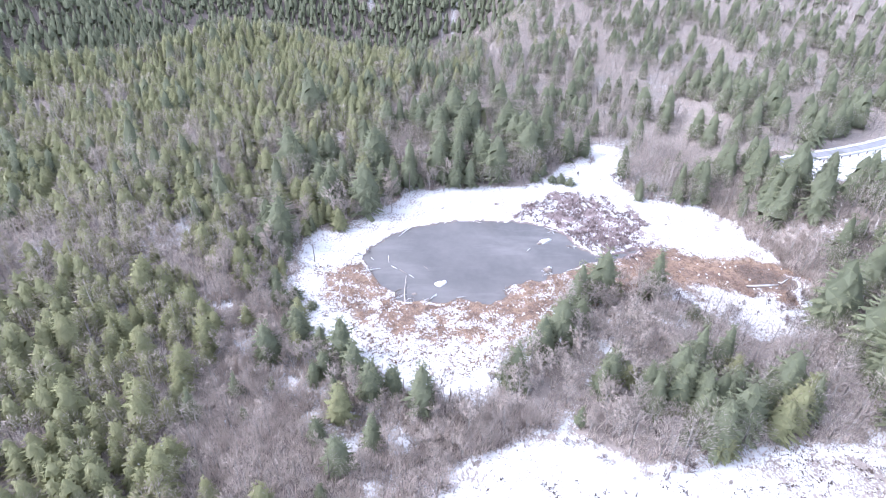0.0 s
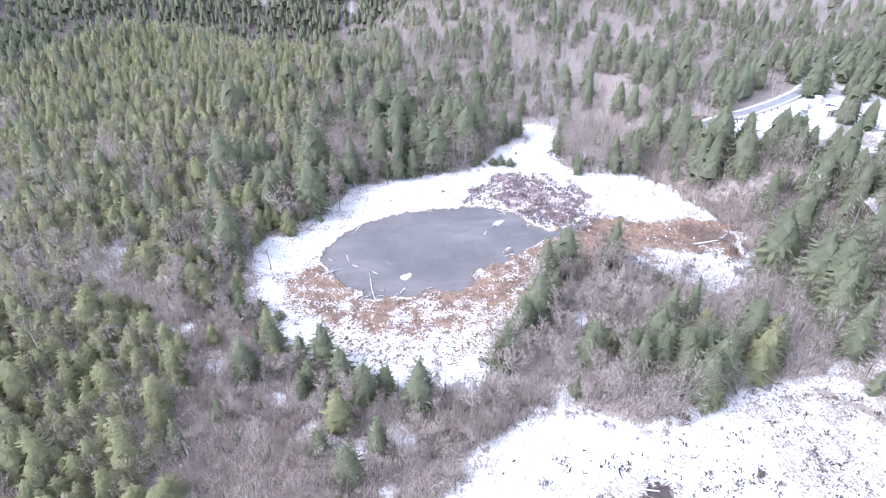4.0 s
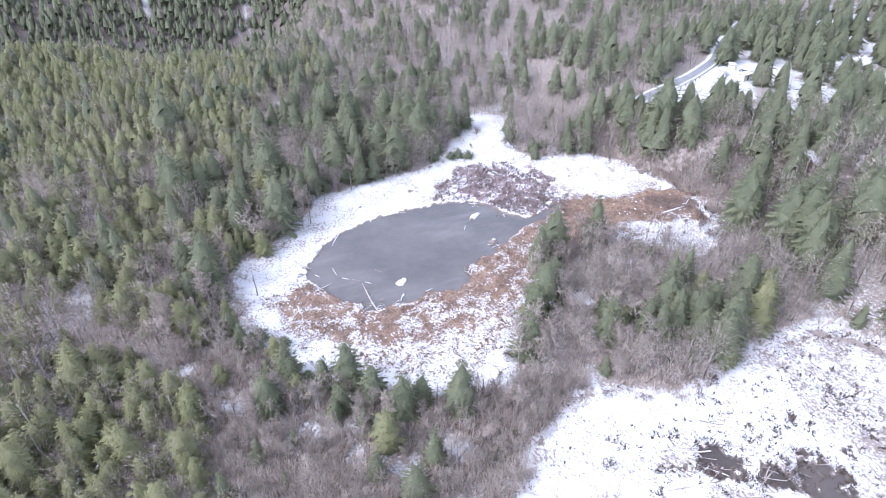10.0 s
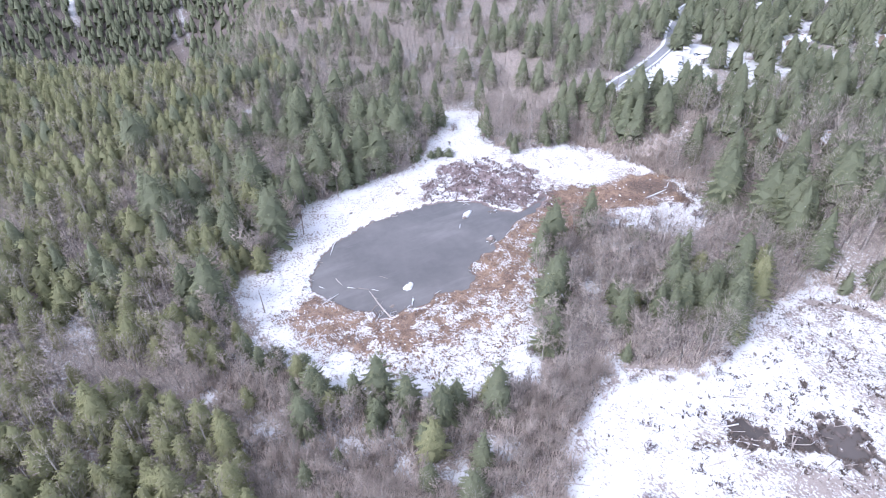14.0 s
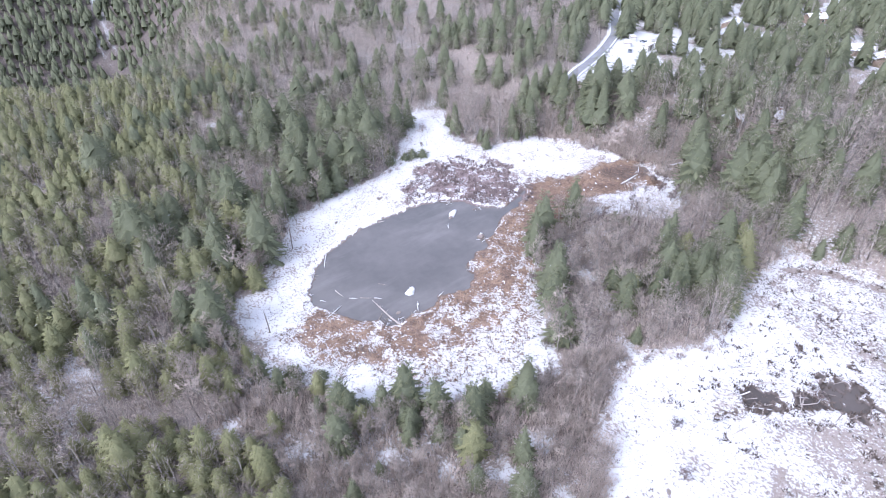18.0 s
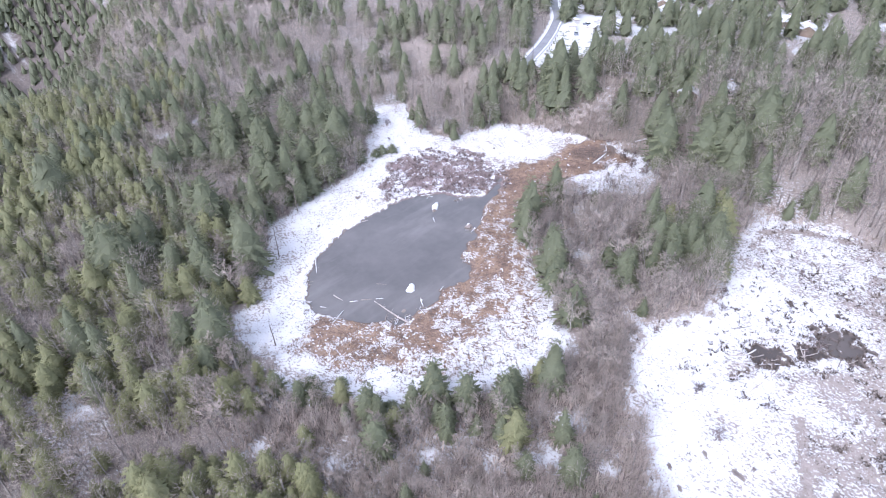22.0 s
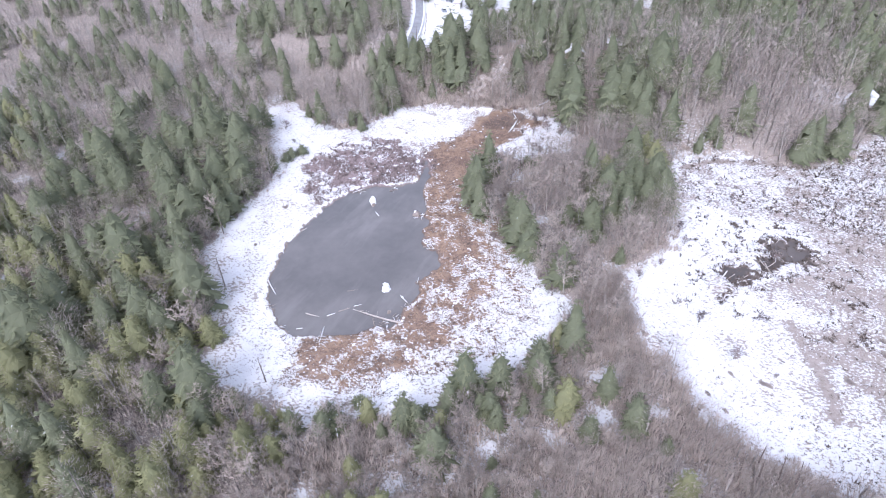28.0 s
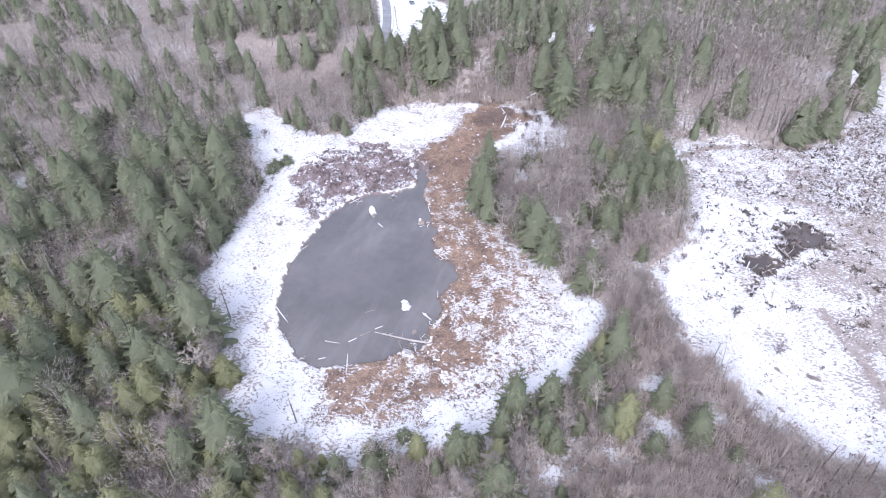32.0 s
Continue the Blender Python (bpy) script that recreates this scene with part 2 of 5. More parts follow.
def soup(name, verts, tris, mats, slots=None, smooth=False, normals=None, **attributes):
    """A mesh object straight from arrays of corners and triangles."""
    me = bpy.data.meshes.new(name)
    verts, tris = np.asarray(verts, np.float32), np.asarray(tris, np.int32)
    if normals is not None:
        a, b, c = verts[tris[:, 0]], verts[tris[:, 1]], verts[tris[:, 2]]
        wrong = (np.cross(b - a, c - a) * normals[tris[:, 0]]).sum(1) < 0
        tris = np.where(wrong[:, None], tris[:, ::-1], tris)
        smooth = True
    me.vertices.add(len(verts))
    me.vertices.foreach_set("co", verts.ravel())
    me.loops.add(tris.size)
    me.loops.foreach_set("vertex_index", tris.ravel())
    me.polygons.add(len(tris))
    me.polygons.foreach_set("loop_start", np.arange(0, tris.size, 3, dtype=np.int32))
    me.polygons.foreach_set("loop_total", np.full(len(tris), 3, np.int32))
    if slots is not None:
        me.polygons.foreach_set("material_index", np.asarray(slots, np.int32))
    me.polygons.foreach_set("use_smooth", np.full(len(tris), smooth))
    for key, values in attributes.items():
        me.attributes.new(key, "FLOAT", "POINT").data.foreach_set("value", np.asarray(values, np.float32))
    for one in mats:
        me.materials.append(one)
    me.update(calc_edges=True)
    me.validate()
    if normals is not None:
        me.normals_split_custom_set_from_vertices(normals.tolist())
    return new(name, me)


LATTICE = np.random.default_rng(11).random((256, 256))


def lumpy(x, y, size, seed=0):
    """Smooth random heights from 0 to 1 with lumps of the given size."""
    u, v = np.asarray(x, float) / size + 37.1 * seed, np.asarray(y, float) / size + 11.7 * seed
    i, j = np.floor(u).astype(int), np.floor(v).astype(int)
    a, b = u - i, v - j
    a, b = a * a * (3 - 2 * a), b * b * (3 - 2 * b)
    g = lambda p, q: LATTICE[p % 256, q % 256]
    return (g(i, j) * (1 - a) + g(i + 1, j) * a) * (1 - b) + (g(i, j + 1) * (1 - a) + g(i + 1, j + 1) * a) * b


def step(v):
    v = np.clip(v, 0, 1)
    return v * v * (3 - 2 * v)


def outside(loop, x, y):
    """How far points lie outside a closed outline; negative within it."""
    x, y = np.asarray(x, float), np.asarray(y, float)
    best, within = np.full(x.shape, 1e18), np.zeros(x.shape, bool)
    for (ax, ay), (bx, by) in zip(loop, loop[1:] + loop[:1]):
        ex, ey = bx - ax, by - ay
        k = np.clip(((x - ax) * ex + (y - ay) * ey) / (ex * ex + ey * ey), 0, 1)
        best = np.minimum(best, (x - ax - k * ex) ** 2 + (y - ay - k * ey) ** 2)
        if ay != by:
            within ^= ((ay > y) != (by > y)) & (x < (y - ay) / ey * ex + ax)
    return np.sqrt(best) * np.where(within, -1, 1)


def from_line(line, x, y):
    """How far points lie from an open line."""
    best = np.full(np.shape(x), 1e18)
    for (ax, ay), (bx, by) in zip(line, line[1:]):
        ex, ey = bx - ax, by - ay
        k = np.clip(((x - ax) * ex + (y - ay) * ey) / (ex * ex + ey * ey), 0, 1)
        best = np.minimum(best, (x - ax - k * ex) ** 2 + (y - ay - k * ey) ** 2)
    return np.sqrt(best)


def blobs(spots, x, y):
    """1 at the middle of any of the round spots (x, y, radius), fading to 0 outwards."""
    out = np.zeros(np.shape(x))
    for sx, sy, r in spots:
        out = np.maximum(out, np.exp(-((x - sx) ** 2 + (y - sy) ** 2) / (r * r)))
    return out


# ---- the plan, in metres: the pond, its meadow, the bog field, the road ----
POND = [(-17, 23), (-20, 19), (-23, 12), (-22, 8), (-19, 3), (-15, -3), (-10, -8), (-4, -8), (2, -8), (5, -6), (9, -7), (14, -8), (18, -7),
        (19, -2), (20, 0), (25, 3), (28, 2), (32, 5), (38, 8), (44, 12), (52, 14), (60, 18), (60, 20), (52, 17), (46, 17), (42, 20), (40, 27),
        (36, 30), (34, 32), (25, 34), (17, 35), (8, 34), (0, 33), (-10, 29)]
MEADOW = [(-38, 24), (-39, 6), (-42, -6), (-36, -15), (-31, -27), (-17, -36), (-7, -41), (6, -43), (14, -36), (22, -28), (32, -13), (44, -2),
          (57, 1), (70, -9), (81, -20), (92, -21), (98, -15), (102, 2), (99, 13), (97, 24), (93, 38), (81, 44), (69, 48), (61, 55), (65, 71),
          (72, 82), (66, 88), (56, 80), (42, 66), (32, 57), (20, 54), (7, 54), (-10, 51), (-15, 40), (-24, 30)]
FIELD = [(20, -52), (28, -50), (34, -57), (41, -62), (52, -59), (62, -56), (72, -54), (82, -54), (92, -58), (98, -68), (97, -87), (106, -100),
         (125, -111), (167, -124), (190, -170), (120, -230), (40, -210), (0, -150), (-16, -97), (-13, -80), (-5, -71), (3, -64), (10, -58)]
SEDGE_BED = [(-32, 4), (-25, 8), (-18, 5), (-9, -4), (2, -4), (15, -3), (22, 6), (35, 12), (50, 16), (63, 20), (86, 16), (99, 13), (104, 2),
             (94, -5), (76, -1), (60, 0), (46, -4), (34, -14), (26, -24), (17, -31), (6, -33), (-6, -32), (-14, -26), (-22, -15), (-32, -7)]
WILLOW_BED = [(24, 37), (34, 47), (45, 54), (57, 48), (65, 36), (67, 23), (61, 17), (51, 15), (44, 20), (39, 28), (33, 34)]
ROAD = [(113, 52), (118, 55), (137, 62), (157, 71), (178, 82), (194, 96), (220, 115), (240, 129), (258, 136), (300, 144), (380, 146)]
ROAD_FIELD = [(115, 40), (119, 53), (143, 66), (174, 80), (184, 66), (172, 54), (160, 40), (149, 36), (136, 43), (124, 38)]
POOLS = [(38, -76, 5.6), (33.5, -76, 3.6), (51, -86.5, 6.6), (46, -84, 4.2)]
BARE_GROUND = [(-54, 61, 4.5), (-56, 56, 3.5), (-76, 16, 4.5), (-74, 20, 3), (-45, -3, 3), (-55, -15, 3), (97, -14, 6), (-18, -57, 4.5), (-8, -55, 4.5), (-26, -50, 3), (-33, -40, 3), (-46, -28, 3.5), (-12, -66, 3), (-24, -74, 3), (6, 118, 4), (-9, 116, 4),
               (-40, 81, 3), (-5, 69, 3), (41, -25, 3.5), (27, -49, 4), (36, -38, 3), (60, -14, 5), (92, -52, 4), (106, -6, 5)]
YARDS = [(133, -8, 4), (129, 12, 2.5), (134, 17, 2.5), (123, -19, 2), (157, 29, 7), (170, 25, 6), (181, 34, 7), (197, 33, 8), (222, 38, 9), (265, 100, 8), (259, 75, 8), (295, 106, 8), (289, 72, 9),
         (326, 92, 10), (232, 54, 7), (214, 45, 7), (312, 38, 9), (269, 32, 8), (237, -2, 8), (231, -15, 7), (204, -26, 7), (236, 18, 6), (148, -33, 2), (141.5, -19.5, 2.5), (244, -20, 7), (266, -41, 8),
         (188, 52, 8), (176, 62, 10), (146, -107, 8), (186, 72, 7)]

# low leafless brush between the meadow and the bog
SOUTH_BRUSH = [(-62, -12), (-50, -6), (-43, -12), (-30, -24), (-5, -40), (12, -46), (30, -50), (8, -58), (-6, -72), (-16, -97), (-40, -92), (-48, -66), (-53, -44), (-50, -26), (-60, -20)]

VALLEY = [(-460, 60), (-250, 96), (-190, 118), (-150, 140), (-128, 158), (-112, 200), (-86, 196), (-62, 166), (-34, 160), (-6, 160), (12, 174), (38, 206), (58, 240), (90, 330), (130, 700), (-700, 700), (-700, 60)]


def pond_edge(x, y):
    return outside(POND, x, y) + 2.2 * (lumpy(x, y, 3.5, 3) - 0.5) + 1.0 * (lumpy(x, y, 1.2, 4) - 0.5)


def meadow_edge(x, y):
    return outside(MEADOW, x, y) + 5.0 * (lumpy(x, y, 7, 5) - 0.5)


def field_edge(x, y):
    return outside(FIELD, x, y) + 4.0 * (lumpy(x, y, 6, 6) - 0.5)


def pool_depth(x, y):
    return blobs(POOLS, x, y) + 0.8 * (lumpy(x, y, 3.6, 8) - 0.5) + 1.0 * (lumpy(x, y, 1.4, 24) - 0.5) - 0.80


def height(x, y, fine=True):
    """The lie of the land: a wet hollow, a low rise round it, a spur and a hill, a deep valley and a mountainside behind."""
    x, y = np.asarray(x, float), np.asarray(y, float)
    p, md, f = pond_edge(x, y), outside(MEADOW, x, y), outside(FIELD, x, y)
    z = 0.35 + 3.6 * step(p / 75)
    z = z + 6.0 * step(md / 90)
    z = z + 0.5 * np.exp(-((x + 88) / 75) ** 2 - ((y - 150) / 45) ** 2)
    near_field = step(1 - f / 28)
    z = z * (1 - near_field) + 2.5 * near_field
    z = z - 62 * step(-outside(VALLEY, x, y) / 95)
    z = z + 62 * np.exp(-((x + 320) / 120) ** 2 - ((y - 300) / 110) ** 2)
    shelf = step((x - 93 - 24 * np.exp(-((y + 6) / 16) ** 2)) / 25) * step((y + 88) / 42) * step(1 - (y - 100) / 70)
    z = z * (1 - shelf) + 14.8 * shelf
    rise = np.maximum(0, y - 345) * step(1 - (x - 60) / 160)
    z = z + 0.62 * rise
    z = z + 3.0 * (lumpy(x, y, 42, 1) - 0.5) * step(np.minimum(md, f) / 25)
    if fine:
        z = z + 0.34 * (lumpy(x, y, 2.4, 2) - 0.4) + 0.16 * (lumpy(x, y, 0.9, 7) - 0.5)
        r = from_line(ROAD, x, y)
        z = z - 0.3 * step(1 - (r - 5) / 2)
        z = np.where(pool_depth(x, y) > 0, np.minimum(z, 2.15), z)
        z = np.where(p < 0.6, np.minimum(z, 0.28 + 0.5 * p), z)
        z = np.maximum(z, np.where(p < 3, -1.2, -200.0))
    return z


def ground_z(x, y):
    return float(height(np.array([x]), np.array([y]))[0])


# ---- the ground: one sheet out to the horizon ----
def spread(*runs):
    """Grid lines: runs of (from, to, pitch), then ever wider ones out to the horizon."""
    core = np.concatenate([np.arange(low, high - pitch * 0.3, pitch) for low, high, pitch in runs])
    out, grow, far = [], runs[0][2] * 1.5, 0.0
    while far < 3200:
        grow *= 1.24
        far += grow
        out.append(far)
    out = np.array(out)
    return np.concatenate([core[0] - out[::-1], core, core[-1] + out])


def build_ground():
    gx, gy = spread((-95, -46, 1.2), (-46, 106, 0.72), (106, 300, 2.0)), spread((-115, -98, 0.9), (-98, 62, 0.72), (62, 170, 1.6))
    x, y = np.meshgrid(gx, gy)
    z = height(x, y)
    nx, ny = len(gx), len(gy)
    k = np.arange(nx * ny).reshape(ny, nx)
    a, b, c, d = k[:-1, :-1].ravel(), k[:-1, 1:].ravel(), k[1:, 1:].ravel(), k[1:, :-1].ravel()
    tris = np.stack([a, b, c, a, c, d], 1).reshape(-1, 3)
    ob = soup("ground", np.stack([x, y, z], -1).reshape(-1, 3), tris, [GROUND], smooth=True)
    md, fd, p = meadow_edge(x, y), field_edge(x, y), pond_edge(x, y)
    open_land = np.maximum(step(1 - md / 3), step(1 - fd / 3))
    sedge = step(0.5 - (outside(SEDGE_BED, x, y) + 8 * (lumpy(x, y, 5, 9) - 0.5) + 5 * (lumpy(x, y, 1.7, 25) - 0.5)) / 5)
    willow = step(0.5 - (outside(WILLOW_BED, x, y) + 9 * (lumpy(x, y, 5, 10) - 0.5) + 5 * (lumpy(x, y, 1.7, 26) - 0.5)) / 6)
    worn = step((-y - 84 + 14 * (lumpy(x, y, 10, 12) - 0.5)) / 16) * step(1 - fd / 2) * step((x + 8) / 20) * step(1 - (x - 58) / 18)
    wood = 0.385 + 0.22 * (lumpy(x, y, 13, 13) - 0.5) - 0.10 * step((y - 180) / 60) + 0.07 * step(1 - outside(SOUTH_BRUSH, x, y) / 4) * step(lumpy(x, y, 6, 48) * 2 - 0.4)
    snow = wood * (1 - open_land) + (0.570 - 0.016 * step(1 - md / 3) + 0.08 * (lumpy(x, y, 9, 17) - 0.5) + 0.10 * (lumpy(x, y, 2.6, 29) - 0.5)) * open_land
    snow = snow - 0.075 * worn - 0.02 * step(1 - fd / 2) * step((-y - 66) / 20) - 0.035 * step(1 - fd / 2) * step((x - 50) / 16)
    snow = np.maximum(snow, 0.33 + 0.24 * step(1.1 * blobs(BARE_GROUND, x, y) + 0.9 * (lumpy(x, y, 2.6, 23) - 0.55)))
    snow = np.maximum(snow, np.maximum(0.95 * step(1.6 * blobs(YARDS, x, y) + 0.7 * (lumpy(x, y, 3.5, 40) - 0.6)), 0.95 * step(0.5 - outside(ROAD_FIELD, x, y) / 4)))
    hamlet = step(1 - np.hypot((x - 235) / 105, (y - 35) / 90))
    snow = np.maximum(snow, (0.38 + 0.24 * lumpy(x, y, 9, 32)) * np.minimum(1, 3 * hamlet))
    snow = snow * (1 - sedge) + sedge * (0.462 + 0.11 * (lumpy(x, y, 6, 14) - 0.5) + 0.17 * (lumpy(x, y, 2.2, 27) - 0.5) + 0.12 * (lumpy(x, y, 1.1, 38) - 0.5) + 0.0035 * np.clip(-y - 12, 0, 16) + 0.05 * step((p - 9) / 9) * step(1 - (x - 40) / 10) - 0.12 * step((x - 48) / 10))
    snow = snow * (1 - willow) + willow * (0.46 + 0.18 * (lumpy(x, y, 7, 15) - 0.5) + 0.26 * (lumpy(x, y, 2.0, 28) - 0.5))
    shore = np.exp(-((p - 0.9) / 0.7) ** 2) * (1 - sedge)
    snow = np.maximum(snow, 0.75 * shore)
    r = from_line(ROAD, x, y)
    snow = np.maximum(snow, 0.8 * np.exp(-((r - 3.0) / 0.9) ** 2))
    furrow = np.exp(-(from_line([(24, -88), (17, -91), (10, -94.5), (3, -96), (-4, -96)], x, y) / 1.0) ** 2)
    ditch = np.exp(-(from_line([(8, -57), (16, -54), (24, -53)], x, y) / 1.1) ** 2) + np.exp(-(from_line([(84, -57), (91, -64), (96, -78), (100, -92)], x, y) / 1.3) ** 2)
    snow = snow - 0.26 * furrow * lumpy(x, y, 2.5, 34) - (0.12 + 0.25 * (lumpy(x, y, 3, 30) - 0.3)) * np.minimum(ditch, 1)
    gully = np.exp(-(from_line([(-58, 395), (-62, 450), (-50, 560)], x, y) / 7) ** 2) + np.exp(-(from_line([(-2, 352), (8, 400), (30, 520)], x, y) / 6) ** 2)
    gully = gully + np.exp(-(from_line([(60, 380), (75, 440)], x, y) / 5) ** 2)
    snow = snow + (0.05 + 0.40 * lumpy(x, y, 5, 31)) * np.minimum(gully, 1)
    damp_or_dark = np.maximum(np.clip(pool_depth(x, y) * 6 + 0.9, 0, 1), np.clip(-p + 0.2, 0, 1))
    damp_or_dark = np.maximum(damp_or_dark, 0.75 * step(1.5 * blobs([(93, 5, 6), (97, 2, 5), (90, 8, 5)], x, y) - 0.3))
    snow = np.where(damp_or_dark > 0.5, snow * 0.3, snow)
    # Valley and mountainside floor darkened too, so gaps in the far woods close up.
    damp_or_dark = np.maximum(damp_or_dark, 0.75 * step((-outside(VALLEY, x, y) - 15) / 30))
    cover = np.stack([np.clip(snow, 0, 1), sedge, willow, np.ones_like(snow)], -1).reshape(-1, 4).astype(np.float32)
    ob.data.attributes.new("cover", "FLOAT_COLOR", "POINT").data.foreach_set("color", cover.ravel())
    ob.data.attributes.new("damp_or_dark", "FLOAT", "POINT").data.foreach_set("value", damp_or_dark.ravel().astype(np.float32))
    tagged(ob, "uneven marsh and woodland ground under patchy snow", "ground", kind="structure")


build_ground()


def sheet_of_water(name, loop, z, mat, label):
    bm = bmesh.new()
    top = [bm.verts.new((x, y, z)) for x, y in loop]
    face = bm.faces.new(top)
    bmesh.ops.recalc_face_normals(bm, faces=[face])
    if face.normal.z < 0:
        face.normal_flip()
    bmesh.ops.triangulate(bm, faces=bm.faces[:])
    ob = part(name, bm, mat, None, label)
    return tagged(ob, "", "water", kind="structure")


def swollen(loop, by):
    cx, cy = sum(p[0] for p in loop) / len(loop), sum(p[1] for p in loop) / len(loop)
    return [(x + by * (x - cx) / math.hypot(x - cx, y - cy), y + by * (y - cy) / math.hypot(x - cx, y - cy)) for x, y in loop]


sheet_of_water("water", swollen(POND, 1.6), 0.0, WATER, "still grey pond water with pale streaks painted as sky reflection")
ring = lambda cx, cy, rx, ry: [(cx + rx * math.cos(k * math.tau / 20), cy + ry * math.sin(k * math.tau / 20)) for k in range(20)]
sheet_of_water("water", ring(36.5, -76, 9.5, 7), 2.28, BOG_WATER, "dark bog pool among dead stems")
sheet_of_water("water", ring(49.5, -86, 10.5, 8.5), 2.286, BOG_WATER, "dark open bog pool ringed with snow")


# ---- trees ----
def turned(v, az):
    c, s = math.cos(az), math.sin(az)
    return (v[0] * c - v[1] * s, v[0] * s + v[1] * c, v[2])


def tube(verts, tris, points, radii, sides):
    """Adds a tapering stem along the points."""
    rows = []
    for k, (p, r) in enumerate(zip(points, radii)):
        ahead = Vector(points[min(k + 1, len(points) - 1)]) - Vector(points[max(k - 1, 0)])
        across = ahead.cross(Vector((0.31, 0.95, 0.12)))
        across = across.normalized() if across.length > 1e-6 else Vector((1, 0, 0))
        other = ahead.cross(across).normalized()
        first = len(verts)
        for s in range(sides):
            a = math.tau * s / sides
            q = Vector(p) + (across * math.cos(a) + other * math.sin(a)) * r
            verts.append((q.x, q.y, q.z))
        rows.append(first)
    for a, b in zip(rows, rows[1:]):
        for s in range(sides):
            t = (s + 1) % sides
            tris.append((a + s, a + t, b + t))
            tris.append((a + s, b + t, b + s))


def full_round(v, spire, seed):
    """Normals of a crown taken as one soft body: out from the spire, or from the middle of a dome."""
    rng = np.random.default_rng(seed)
    tall = v[:, 2].max()
    wide = max(1.0, float(np.percentile(np.hypot(v[:, 0], v[:, 1]), 90)))
    if spire:
        n = np.stack([v[:, 0] / wide * 1.3, v[:, 1] / wide * 1.3, np.full(len(v), 0.62)], 1)
    else:
        n = np.stack([v[:, 0] / wide, v[:, 1] / wide, (v[:, 2] - 0.55 * tall) / (0.4 * tall) + 0.5], 1)
    n = n / np.maximum(np.linalg.norm(n, axis=1, keepdims=True), 0.3)
    face = np.repeat(rng.normal(0, 0.20, (len(v) // 3 + 1, 3)), 3, 0)[:len(v)]
    n = n + face
    return n / np.maximum(np.linalg.norm(n, axis=1, keepdims=True), 1e-3)


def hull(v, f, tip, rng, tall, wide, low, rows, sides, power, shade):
    """The body of a conifer's crown, ragged and closed, on which the boughs sit; the shade behind them is put into its
    colour.
    """
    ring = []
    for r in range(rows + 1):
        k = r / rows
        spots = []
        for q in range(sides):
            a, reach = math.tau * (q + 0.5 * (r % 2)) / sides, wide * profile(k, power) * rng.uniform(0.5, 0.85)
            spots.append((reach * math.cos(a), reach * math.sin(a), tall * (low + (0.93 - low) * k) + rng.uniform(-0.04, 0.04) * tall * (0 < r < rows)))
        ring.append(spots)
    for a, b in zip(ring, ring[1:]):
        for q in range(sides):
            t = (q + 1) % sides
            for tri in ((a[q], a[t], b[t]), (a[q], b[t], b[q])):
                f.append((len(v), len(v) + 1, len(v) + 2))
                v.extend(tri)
                # Low tip values give the body the dark inner colour, as painted shade.
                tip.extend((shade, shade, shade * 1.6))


def profile(k, power):
    """How far a crown reaches at the height k, as a share of its widest."""
    return (1 - k) ** power * min(1.0, 0.66 + 2.4 * k) + 0.02


